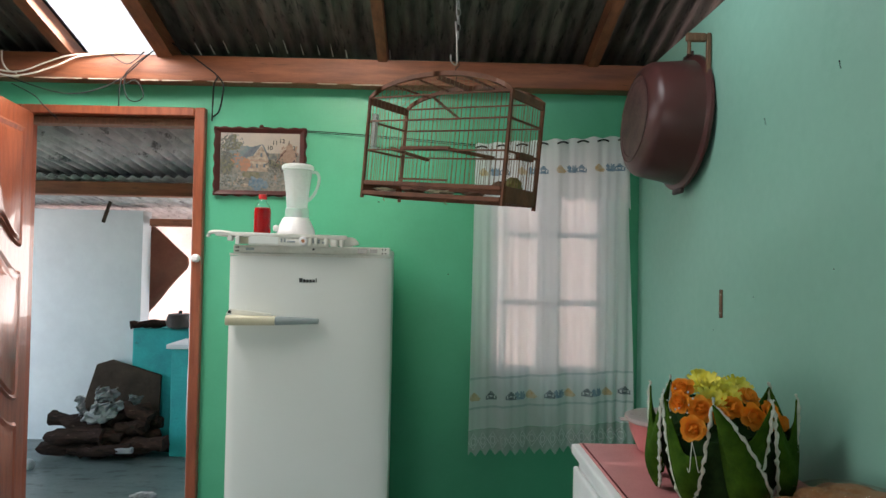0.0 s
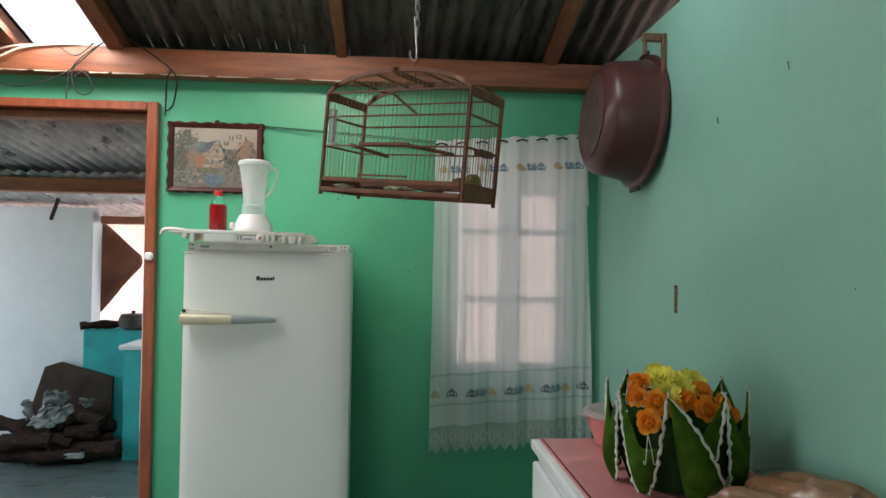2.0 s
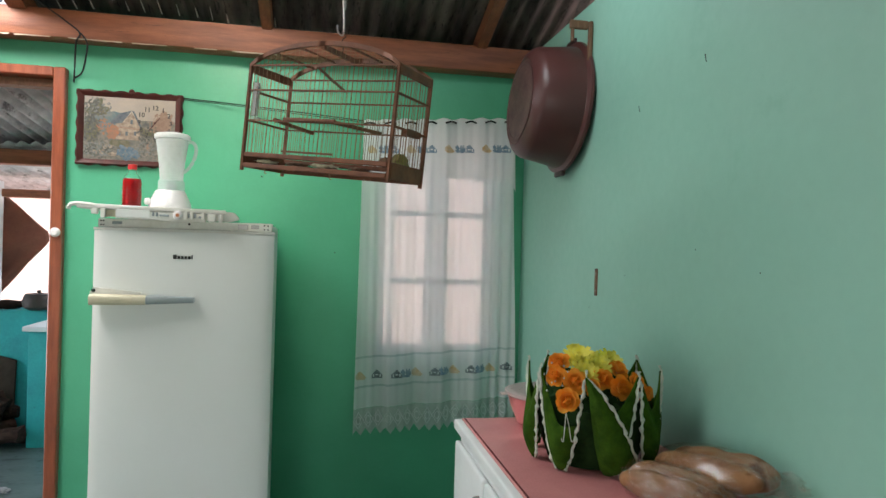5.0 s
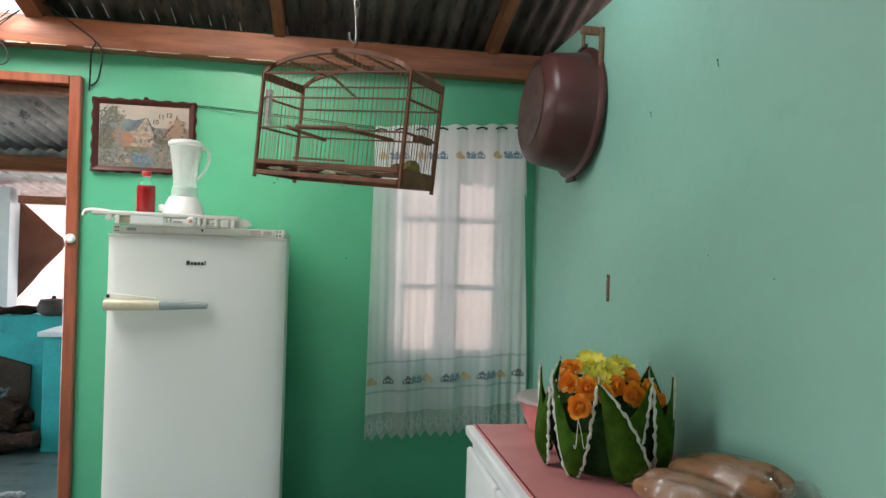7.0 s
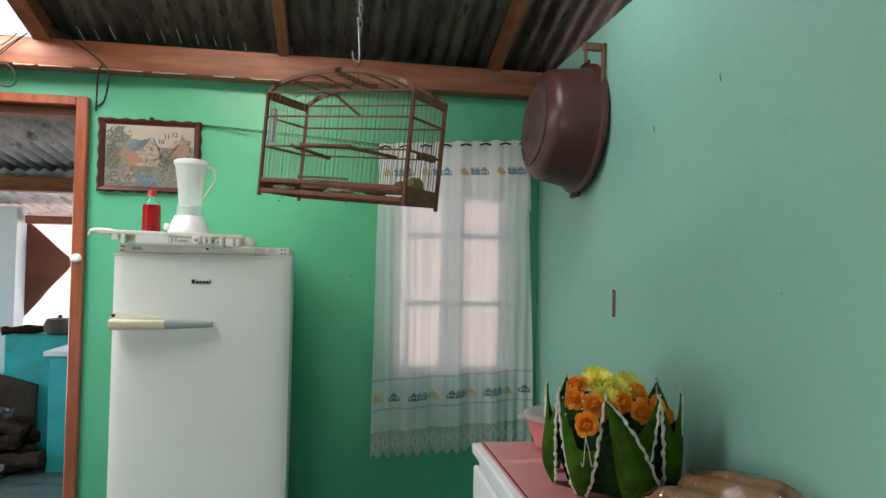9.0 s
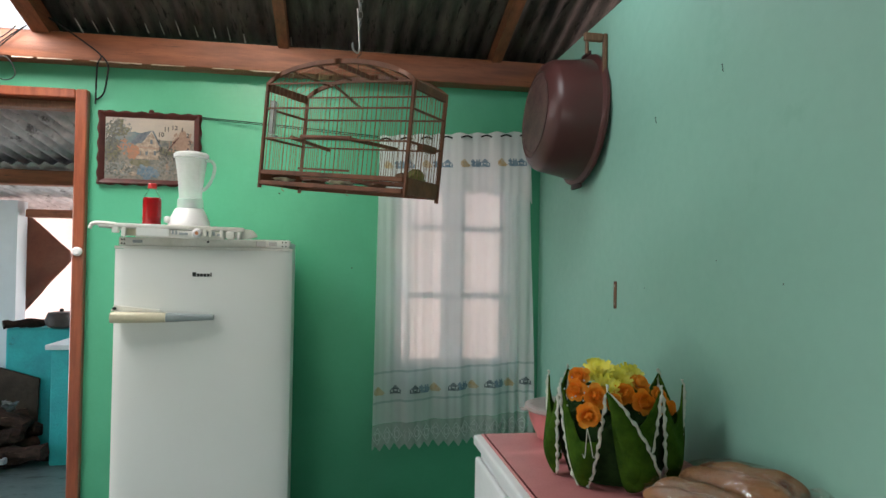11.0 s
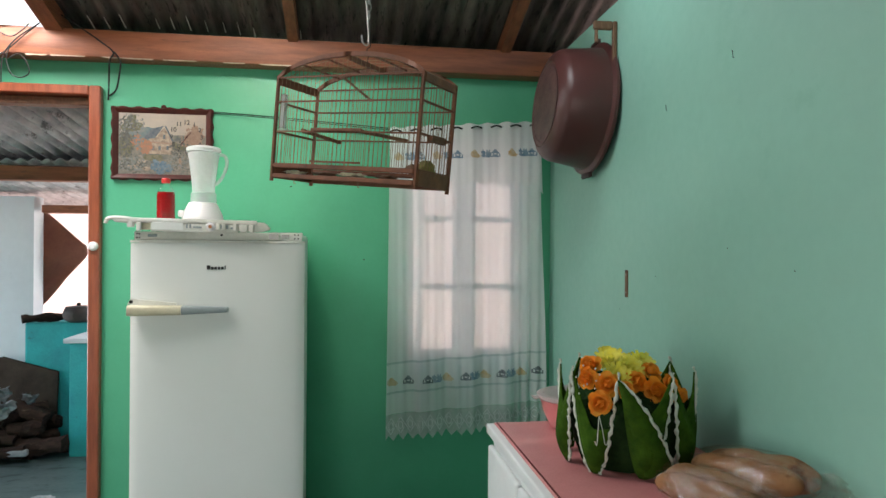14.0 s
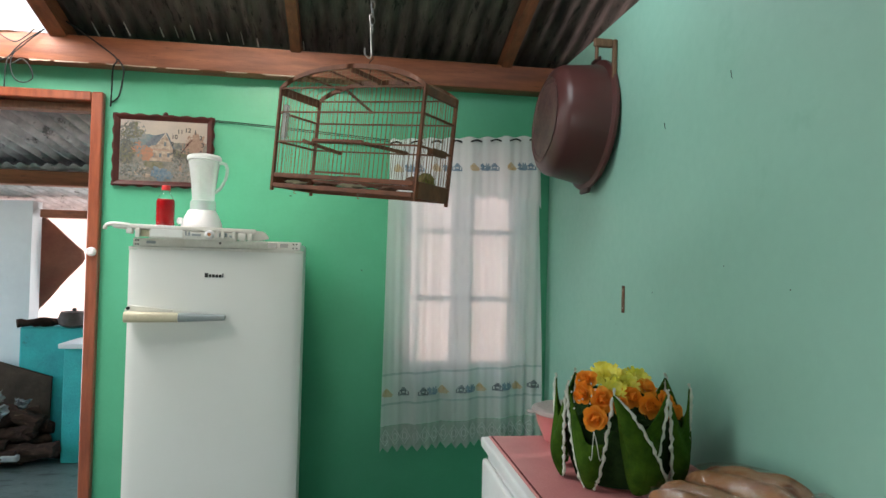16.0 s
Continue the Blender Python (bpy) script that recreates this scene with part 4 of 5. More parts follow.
lace_top = lambda x: 0.640 + skew(x)
for x0, x1, fo in ((0.124, 0.292, 0.004), (0.262, 0.893, 0.0)):
    n = int((x1 - x0) / 0.006)
    pnl = part("panel", panel_mesh(x0, x1, lace_top, top_z, fo, n, 36), M_curtain, ct, smooth=60)
    part("lace_hem", panel_mesh(x0, x1, zigzag, lambda x: lace_top(x) - 0.001, fo, int((x1 - x0) / 0.0023), 8), M_lace, pnl, "white lace hem with a zigzag edge", smooth=60)
    for zc, w in ((0.735, 0.010), (0.872, 0.010)):
        part("ribbon", panel_mesh(x0, x1, lambda x: zc + skew(x), lambda x: zc + w + skew(x), fo + 0.003, n, 1), M_band, pnl, smooth=60)
    # lace lozenges and rings
    k = 0
    x = x0 + 0.025
    while x < x1 - 0.02:
        z = 0.585 + skew(x)
        ring = [(x + 0.011 * math.cos(a * math.tau / 10), 0, z + 0.017 * math.sin(a * math.tau / 10)) for a in range(10)]
        part("lace_ring", tubed([(p[0], drape(p[0], p[2], fo + 0.003), p[2]) for p in ring], 0.0022, 4, closed=True), M_valance, pnl)
        dia = [(x - 0.023, 0, z), (x, 0, z + 0.038), (x + 0.023, 0, z), (x, 0, z - 0.038)]
        dia = [Vector(dia[i]).lerp(Vector(dia[(i + 1) % 4]), t) for i in range(4) for t in (0, 0.33, 0.66)]
        part("lace_lozenge", tubed([(p.x, drape(p.x, p.z, fo + 0.003), p.z) for p in dia], 0.0018, 4, closed=True), M_valance, pnl)
        x += 0.046
val = part("valance", panel_mesh(0.132, 0.898, lambda x: 1.728 + 0.009 * math.sin(x * 60) - 0.012 * max(0, math.sin(x * 29 + 0.6)) ** 6 - 0.030 * max(0, (x - 0.84) / 0.05), lambda x: top_z(x) + 0.004, 0.016, 130, 14), M_valance, ct, "white gathered valance with a printed band", smooth=60)
HOUSE = ("...##...", "..####..", ".######.", "#.#..#.#", "#.####.#", "########")
FLOWER = (".#..#.#.", "###.###.", "########", ".##.####", "########", ".######.")
HAT = ("..##....", ".####...", "######..", "#######.", "########", ".######.")


def motif(bits, x, z, mat_, front, parent, name, cell=0.0063):
    bm = bmesh.new()
    for r, row in enumerate(bits):
        for c, ch in enumerate(row):
            if ch == "#":
                q = [(x + (c + i) * cell, z - (r + j) * cell) for i, j in ((0, 0), (1, 0), (1, 1), (0, 1))]
                bm.faces.new([bm.verts.new((px, drape(px, pz, front), pz)) for px, pz in q])
    bmesh.ops.remove_doubles(bm, verts=bm.verts, dist=1e-5)
    part(name, bm, mat_, parent, smooth=60)


for x, bits, mm in [(0.130, HAT, M_print_yellow), (0.205, HOUSE, M_print_grey)]:
    motif(bits, x, 0.813 + skew(x), mm, 0.0085, ct, "printed_motif")
for x0 in (0.295, 0.475, 0.650):
    for dx, bits, mm in ((0.0, HOUSE, M_print_grey), (0.045, FLOWER, M_print_blue), (0.098, HAT, M_print_yellow)):
        motif(bits, x0 + dx, 0.811 + skew(x0 + dx), mm, 0.0085, ct, "printed_motif")
motif(HOUSE, 0.825, 0.815 + skew(0.82), M_print_grey, 0.0085, ct, "printed_motif")
for x0 in (0.155, 0.335, 0.515, 0.695):
    for dx, bits, mm in ((0.0, HAT, M_print_yellow), (0.052, FLOWER, M_print_blue), (0.095, HOUSE, M_print_blue)):
        if x0 + dx < 0.79:
            motif(bits, x0 + dx, 1.858 + skew(x0 + dx), mm, 0.0205, ct, "printed_motif", 0.0060)
for i in range(8):
    x = 0.162 + 0.095 * i
    if x < 0.84:
        z = top_z(x) - 0.014
        part("curtain_hook", tubed(arc3([(x - 0.026, 3.062, z - 0.004), (x, 3.052, z + 0.003), (x + 0.026, 3.062, z - 0.002)], 4), 0.0042, 6), M_dark, ct)

# ---- bird cage ----
CAGE = Matrix.Translation((-0.268, 1.977, 1.616)) @ Euler((0, 0, radians(-36.4))).to_matrix().to_4x4() @ Euler((0, radians(5.1), 0)).to_matrix().to_4x4()
cg = new("bird_cage")
cg.matrix_basis = CAGE
tagged(cg, "brown wooden bird cage with thin wires and arched top", "bird cage")
CL, CW, CH, CA = 0.483, 0.174, 0.290, 0.088


def cage_bar(a, b, r=0.0045, name="rail", mat_=None):
    a, b = Vector(a), Vector(b)
    d = (b - a)
    q = d.to_track_quat("Z", "Y").to_matrix().to_4x4()
    m = Matrix.Translation(a) @ q
    return part(name, boxed((-r, -r, 0), (r, r, d.length), r * 0.25, m), mat_ or M_cage, cg, local=True)


def arch_z(x):
    u = 2 * x / CL - 1
    return CH + CA * math.sqrt(max(1 - (u * 0.93) ** 2, 0)) - CA * math.sqrt(1 - 0.93 ** 2)


for x in (0, CL):
    for y in (0, CW):
        cage_bar((x, y, -0.008), (x, y, CH), 0.0036, "post")
for y in (0, CW):
    part("base_board", boxed((0.005, y - 0.005, 0.0), (CL - 0.005, y + 0.004, 0.013), 0.002), M_cage, cg, local=True)
    part("base_board", boxed((0.005, y - 0.005, 0.030), (CL - 0.005, y + 0.004, 0.043), 0.002), M_cage, cg, local=True)
    for z in (CH * 0.46, CH * 0.75, CH - 0.004):
        cage_bar((0.005, y, z), (CL - 0.005, y, z), 0.0022)
    # bent arch board
    bm = bmesh.new()
    n = 28
    top = [(CL * i / n, arch_z(CL * i / n)) for i in range(n + 1)]
    outline = [(x, y - 0.004, z + 0.003) for x, z in top] + [(x, y - 0.004, z - 0.009) for x, z in reversed(top)]
    for i in range(n):
        slab(bm, [outline[i], outline[i + 1], outline[2 * n - i], outline[2 * n + 1 - i]], (0, 0.008, 0))
    bmesh.ops.remove_doubles(bm, verts=bm.verts, dist=1e-5)
    part("arch", bm, M_cage, cg, local=True)
for x in (0, CL):
    part("base_board", boxed((x - 0.004, 0.006, 0.0), (x + 0.004, CW - 0.006, 0.043), 0.002), M_cage, cg, local=True)
    part("top_board", boxed((x - 0.004, 0.005, CH - 0.024), (x + 0.004, CW - 0.005, CH), 0.002), M_cage, cg, local=True)
    for z in (CH * 0.46, CH * 0.75):
        cage_bar((x, 0.005, z), (x, CW - 0.005, z), 0.0023)
for k in range(1, 6):
    x = CL * k / 6
    cage_bar((x, 0.004, arch_z(x) - 0.006), (x, CW - 0.004, arch_z(x) - 0.006), 0.0022, "roof_bar")
part("floor_tray", boxed((0.006, 0.006, 0.010), (CL - 0.006, CW - 0.006, 0.014)), M_board, cg, local=True)
WIRE_R = 0.0009
shared = {}


def wire(p, length):
    key = round(length, 4)
    if key not in shared:
        bm = tubed([(0, 0, 0), (0, 0, length)], WIRE_R, 5)
        me = bpy.data.meshes.new("wire")
        bm.to_mesh(me)
        bm.free()
        me.materials.append(M_wire)
        shared[key] = me
    ob = new("wire", shared[key])
    ob.location = p
    ob.parent = cg
    return ob


NW = 32
for i in range(1, NW):
    x = CL * i / NW
    for y in (0, CW):
        wire((x, y, 0.03), CH - 0.03)
        wire((x, y, CH), max(round(arch_z(x) - CH - 0.008, 3), 0.004))
for j in range(1, 12):
    for x in (0, CL):
        wire((x, CW * j / 12, 0.03), CH - 0.045)
for i in range(1, 5):
    y = CW * i / 5
    pts = [(CL * k / 20, y, arch_z(CL * k / 20) - 0.003) for k in range(21)]
    part("roof_wire", tubed(pts, WIRE_R, 5), M_wire, cg, local=True)
cage_bar((0.10, 0.0, CH * 0.47), (0.10, CW, CH * 0.44), 0.0038, "perch")
cage_bar((CL * 0.62, 0.0, CH * 0.47), (CL * 0.70, CW, CH * 0.47), 0.0038, "perch")
cage_bar((0.14, -0.008, CH * 0.475), (0.31, -0.008, CH * 0.475), 0.0042, "front_ledge")
cage_bar((0.14, -0.006, CH * 0.175), (0.31, -0.006, CH * 0.175), 0.0026, "front_ledge")
cage_bar((CL + 0.006, 0.05, CH * 0.44), (CL + 0.006, 0.12, CH * 0.44), 0.007, "side_ledge")
cage_bar((CL * 0.45, 0.02, CH * 0.98), (CL * 0.45, CW - 0.02, CH * 0.86), 0.0024, "perch", M_bracket)
part("water_tube", boxed((0.006, 0.006, CH * 0.50), (0.024, 0.018, CH * 0.83), 0.004, seg=3), M_lid, cg, "cloudy plastic water tube", local=True)
part("tube_dish", boxed((0.006, 0.006, CH * 0.465), (0.030, 0.026, CH * 0.499), 0.003, seg=2), M_jar, cg, local=True)
for i, (x, y, w) in enumerate(((0.07, 0.03, 0.05), (0.16, 0.05, 0.06), (0.27, 0.03, 0.07), (0.37, 0.05, 0.05), (0.23, 0.10, 0.05))):
    part("paper_scrap", lump((x, y - 0.012, 0.020), (w * 0.6, 0.016, 0.005), 0.7, 3, 3, i), M_bracket if i % 2 else M_cream, cg, "scrap of paper on the tray", local=True)
part("fruit_piece", lump((CL * 0.93, CW * 0.62, 0.045), (0.026, 0.026, 0.030), 0.2, 2, 3, 4), material("dull_yellow_fruit", (0.26, 0.21, 0.05), (0.14, 0.14, 0.03), rough=0.7, scale=40), cg, "piece of yellow green fruit", local=True)
part("fruit_piece", lump((CL * 0.86, CW * 0.55, 0.050), (0.022, 0.020, 0.014), 0.4, 2, 2, 8), M_bracket, cg, local=True)
for x in (0.09, 0.31):
    part("catch", tubed([(x, -0.006, 0.0), (x, -0.006, -0.012), (x + 0.006, -0.006, -0.014)], 0.0015, 5), M_wire, cg, local=True)
apex = CAGE @ Vector((CL / 2, CW / 2, arch_z(CL / 2) + 0.004))
cage_bar((CL / 2, 0.0, arch_z(CL / 2) - 0.012), (CL / 2, CW, arch_z(CL / 2) - 0.012), 0.004, "ridge_bar")
hk = thing("cage_hook", tuple(apex), "bent steel wire hook and chain hanging from the roof", "hook")
ax, ay, az = apex
part("cage_loop", tubed(arc3([(ax, ay, az - 0.012), (ax + 0.002, ay, az + 0.010), (ax - 0.001, ay, az + 0.028), (ax + 0.008, ay, az + 0.038), (ax + 0.005, ay, az + 0.050), (ax - 0.004, ay, az + 0.046)]), 0.0014, 6), M_dark, hk)
part("wire_hook", tubed(arc3([(ax - 0.016, ay, az + 0.068), (ax - 0.014, ay, az + 0.050), (ax - 0.002, ay, az + 0.040), (ax + 0.003, ay, az + 0.055), (ax + 0.001, ay, az + 0.11), (ax - 0.004, ay, az + 0.165)]), 0.0024, 7), M_metal, hk)
part("hang_wire", tubed(arc3([(ax - 0.004, ay, az + 0.160), (ax + 0.003, ay, az + 0.175), (ax - 0.002, ay, az + 0.25), (ax, ay, roof_z(ay) + 0.0)]), 0.0017, 6), M_metal, hk)
for k in range(5):
    z = az + 0.125 + 0.022 * k
    part("chain_link", tubed([(ax + 0.004 + 0.006 * math.cos(a * math.tau / 10) * (1 if k % 2 else 0.4), ay + 0.005 * math.cos(a * math.tau / 10) * (0 if k % 2 else 1), z + 0.013 * math.sin(a * math.tau / 10)) for a in range(10)], 0.0013, 5, closed=True), M_metal, hk)

# ---- basin on the right wall ----
M_grip = material("dark_maroon_plastic", (0.045, 0.018, 0.016), (0.03, 0.012, 0.011), rough=0.4, scale=8, bump=0.03)
RIM = Vector((0.914, 2.545, 1.974))
axis = Vector((-1.0, -0.010, 0.07)).normalized()
BAS = Matrix.Translation(RIM) @ axis.to_track_quat("Z", "Y").to_matrix().to_4x4()
bs = new("plastic_basin")
bs.matrix_basis = BAS
tagged(bs, "large dark maroon plastic basin hung on the pale green wall", "basin")
R = 0.249
prof = [(R + 0.004, -0.006), (R + 0.012, 0.0), (R + 0.010, 0.010), (R - 0.004, 0.014), (R - 0.010, 0.018), (R - 0.020, 0.08), (R - 0.031, 0.158), (R - 0.037, 0.170), (R - 0.050, 0.184), (R - 0.072, 0.195), (0.168, 0.200), (0.164, 0.197), (0.0005, 0.197)]
inner = [(0.0005, 0.192), (0.166, 0.193), (R - 0.074, 0.190), (R - 0.040, 0.162), (R - 0.024, 0.08), (R - 0.012, 0.012), (R + 0.002, -0.004)]
part("bowl", lathed(prof + inner, None, 72, cap=False), M_basin, bs, local=True)
part("base_disc", lathed([(0.0005, 0.1975), (0.156, 0.1975), (0.158, 0.2005), (0.146, 0.2010), (0.144, 0.1990), (0.0005, 0.1990)], None, 56, cap=False), M_basin_scuff, bs, "scuffed base of the basin", local=True)
for sgn in (1, -1):
    m = pose(0, 0, 0, 0, 0, 90 * sgn)
    part("grip", boxed((R + 0.002, -0.045, -0.004), (R + 0.026, 0.045, 0.012), 0.006, m, 2), M_grip, bs, "dark moulded grip", local=True)
br = thing("wall_bracket", (0.93, 2.42, 2.25), "small raw wood bracket nailed to the wall holding the basin", "bracket")
part("stick", boxed((0.912, 2.335, 2.10), (0.928, 2.352, 2.258), 0.003), M_bracket, br)
part("arm", boxed((0.838, 2.336, 2.226), (0.911, 2.352, 2.258), 0.004), M_bracket, br)
part("peg", lathed([(0.007, 0), (0.007, 0.045)], pose(0.850, 2.344, 2.180), 10), M_bracket, br)

# ---- small marks on the right wall ----
sl = thing("switch_slot", (0.93, 2.24, 1.295), "narrow brown switch slot standing open in the plaster", "wall slot")
part("plate", boxed((0.926, 2.229, 1.247), (0.9296, 2.251, 1.343), 0.0015), M_bracket, sl)
for z in (1.2465, 1.3345):
    part("notch", boxed((0.9245, 2.2365, z), (0.9258, 2.2435, z + 0.009), 0.0004), M_soot, sl)
for z in (1.264, 1.326):
    part("screw", lathed([(0.0035, 0), (0.003, 0.001)], pose(0.9258, 2.24, z, 0, -90, 0), 12), M_metal, sl)
for y, z, ln_ in ((1.597, 1.917, 0.022), (1.953, 1.855, 0.020)):
    nl = thing("nail", (0.93, y, z), "dark nail sticking out of the pale wall", "nail", "nails in the wall")
    part("shank", tubed([(0.931, y, z - ln_ * 0.42), (0.9275, y, z - ln_ * 0.3), (0.9255, y, z + ln_ * 0.4)], 0.0009, 6), M_dark, nl)
    part("nail_head", lathed([(0.0022, 0), (0.0022, 0.0012)], pose(0.9255, y, z + ln_ * 0.4, 0, -10, 0), 8), M_dark, nl)
for i, (y, z) in enumerate(((2.30, 1.20), (1.62, 1.42), (2.02, 1.33), (1.36, 1.37))):
    hl = thing("nail_hole", (0.93, y, z), "tiny dark nail hole in the pale plaster", "nail hole", "nail holes")
    part("rim", lathed([(0.0024, 0), (0.0016, 0.0006)], pose(0.9297, y, z, 0, -90, 0), 8), M_hole, hl)

# ---- cabinet with cloth, bowl, flowers, bread ----
CBX, CBY1, CBY0, CBZ = 0.392, 2.088, 0.95, 0.858
cb = thing("kitchen_cabinet", (0.66, 1.52, 0), "white painted low kitchen cabinet against the pale wall", "cabinet")
part("body", boxed((CBX + 0.022, CBY0 + 0.01, 0.06), (0.925, CBY1 - 0.012, 0.825), 0.004), M_counter, cb)
part("plinth", boxed((CBX + 0.06, CBY0 + 0.03, 0.0), (0.915, CBY1 - 0.03, 0.059)), M_counter, cb)
part("worktop", boxed((CBX, CBY0, 0.826), (0.927, CBY1, CBZ), 0.007, seg=3), M_counter, cb)
for k in range(3):
    y1 = CBY1 - 0.018 - 0.37 * k
    d = part("door", boxed((CBX + 0.002, y1 - 0.355, 0.09), (CBX + 0.021, y1, 0.795), 0.009, seg=4), M_counter, cb)
    part("handle", tubed(arc3([(CBX + 0.004, y1 - 0.33, 0.74), (CBX - 0.018, y1 - 0.33, 0.73), (CBX - 0.018, y1 - 0.33, 0.65), (CBX + 0.004, y1 - 0.33, 0.64)], 4), 0.004, 8), M_metal, d)

cl = thing("table_cloth", (0.67, 1.5, CBZ), "pink plastic cloth with a stitched edge covering the cabinet", "table cloth")
part("cloth", sheet(lambda u, v: Vector((CBX + 0.022 + 0.51 * u, CBY0 + 0.03 + (CBY1 - CBY0 - 0.045) * v, CBZ + 0.0032 + 0.0008 * noise.noise(Vector((u * 9, v * 18, 0))))), 30, 60), M_cloth, cl, smooth=60, solid=0.002)
for k in range(110):
    y = CBY1 - 0.03 - 0.010 * k
    if y > CBY0 + 0.04:
        part("stitch", boxed((CBX + 0.028, y, CBZ + 0.0048), (CBX + 0.033, y + 0.005, CBZ + 0.0066)), M_stitch, cl, smooth=0)

BWX, BWY = 0.655, 2.0
bw = thing("food_bowl", (BWX, BWY, CBZ), "pink plastic bowl with a cloudy lid on the cabinet", "bowl")
part("bowl", lathed([(0.07, 0.0), (0.078, 0.003), (0.098, 0.05), (0.108, 0.088), (0.112, 0.092), (0.106, 0.092), (0.094, 0.05), (0.074, 0.008), (0.001, 0.007)], pose(BWX, BWY, CBZ + 0.006), 48), M_pink, bw)
lidp = part("lid", lathed([(0.114, 0.088), (0.118, 0.092), (0.117, 0.101), (0.104, 0.106), (0.095, 0.104), (0.001, 0.107)], pose(BWX, BWY, CBZ + 0.006), 48), M_lidclear, bw, "cloudy see-through lid")
part("lid_tab", boxed((BWX - 0.137, BWY - 0.02, CBZ + 0.098), (BWX - 0.115, BWY + 0.015, CBZ + 0.101), 0.001), M_lidclear, lidp)

VX, VY, VZ = 0.677, 1.672, CBZ + 0.006
vs = thing("flower_basket", (VX, VY, VZ), "green felt leaf basket of orange and yellow artificial flowers", "flower arrangement")
part("pot", lathed([(0.085, 0), (0.09, 0.004), (0.115, 0.09), (0.120, 0.15), (0.110, 0.15), (0.08, 0.02), (0.001, 0.02)], pose(VX, VY, VZ), 32), M_foliage_shade, vs)


TIPS = [radians(a) for a in (-164, -119, -74, -33, 22, 70, 115, 160)]
LEAF_H = 0.240


def leaf_point(lo, hi, u, w):
    """A felt leaf standing round the pot: pointed at the foot, its two upper corners drawn up to peaks; u across, w up."""
    v = w * (1 - 0.37 * (1 - abs(u) ** 1.7))
    mid, half = (lo + hi) / 2, (hi - lo) / 2
    ang = mid + u * half * (0.20 + 0.78 * v ** 0.55)
    r = 0.150 + 0.018 * math.sin(v * 1.75) + 0.026 * (1 - u * u) * math.sin(math.pi * min(w + 0.1, 1))
    return Vector((VX + math.cos(ang) * r, VY + math.sin(ang) * r, VZ + 0.004 + LEAF_H * v))


rl = random.Random(3)


def leaf_u(k, u, w):
    """Some leaves narrow to one side as they rise; the side left open stands for their shaded half."""
    wide = min(1.0, 0.12 + 1.7 * (1 - w)) if k == 0 else 1.0
    return -1 + 2 * u * wide


def crochet(edge, parent, wob):
    """A knotted white edging that runs up a leaf and ends in a loose point."""
    tip = edge[-1]
    pts = []
    for i, p in enumerate(edge):
        out = Vector((p.x - VX, p.y - VY, 0)).normalized()
        along = Vector((-out.y, out.x, 0))
        pts.append(p + out * 0.004 + along * 0.0022 * math.sin(i * 1.1 + wob))
    pts += [tip + Vector((0, 0, 0.006)), tip + Vector((rl.uniform(-0.004, 0.004), 0, 0.013))]
    part("crochet_edge", tube(bmesh.new(), pts, 0.004, 6, taper=lambda t: (0.0040 + 0.0015 * math.sin(t * 75 + wob) + 0.0010 * math.sin(t * 171)) * (1 if t < 0.9 else 0.55)), M_trim, parent, "white crochet edging")


# The liner's dark colour holds the shade seen between the leaves.
part("liner", lathed([(0.114, 0.002), (0.132, 0.05), (0.144, 0.11), (0.149, 0.150), (0.143, 0.150), (0.120, 0.06)], pose(VX, VY, VZ), 40, cap=False), M_foliage_shade, vs, "very dark green lining that paints the shade between the leaves")
for k in range(8):
    lo = TIPS[k]
    hi = TIPS[(k + 1) % 8] + (math.tau if k == 7 else 0)
    lf = part("leaf", sheet(lambda u, v: leaf_point(lo, hi, leaf_u(k, u, v), v), 12, 18), M_leaf, vs, smooth=60, solid=0.004)
    for side in (-1, 1):
        if (k, side) != (1, -1):
            crochet([leaf_point(lo, hi, side, i / 34) for i in range(35)], lf, rl.uniform(0, 6))


def lance_point(u, w):
    """A narrow felt leaf lying over its neighbour, its tip bent to one side."""
    d = (1 - w)
    a0, a1 = 0.42 * d ** 1.2, 0.96 * d ** 0.75 * min(1.0, 0.55 + 5 * w)
    ang = TIPS[1] + (TIPS[2] - TIPS[1]) * (a0 + (a1 - a0) * u) * 1.12
    r = 0.166 + 0.016 * math.sin(w * 1.75) + 0.010 * math.sin(math.pi * u)
    return Vector((VX + math.cos(ang) * r, VY + math.sin(ang) * r, VZ + 0.012 + (LEAF_H - 0.01) * w))


lance = part("leaf", sheet(lambda u, v: lance_point(u, v), 8, 20), M_leaf, vs, smooth=60, solid=0.004)
crochet([lance_point(1.0, i / 34) for i in range(35)], lance, 1.7)


def petal(bm, c, out, up, length, width, curl, cup=0.35, n=5):
    out, up = Vector(out).normalized(), Vector(up).normalized()
    side = out.cross(up).normalized()
    up = side.cross(out).normalized()

    def fn(u, v):
        s = 2 * u - 1
        w = width * math.sin(math.pi * (0.12 + 0.74 * v)) ** 0.7
        return Vector(c) + out * (length * math.sin(v * curl) / curl) + up * (length * (1 - math.cos(v * curl)) / curl + cup * w * s * s) + side * (s * w)
    sheet(fn, 4, n, bm)


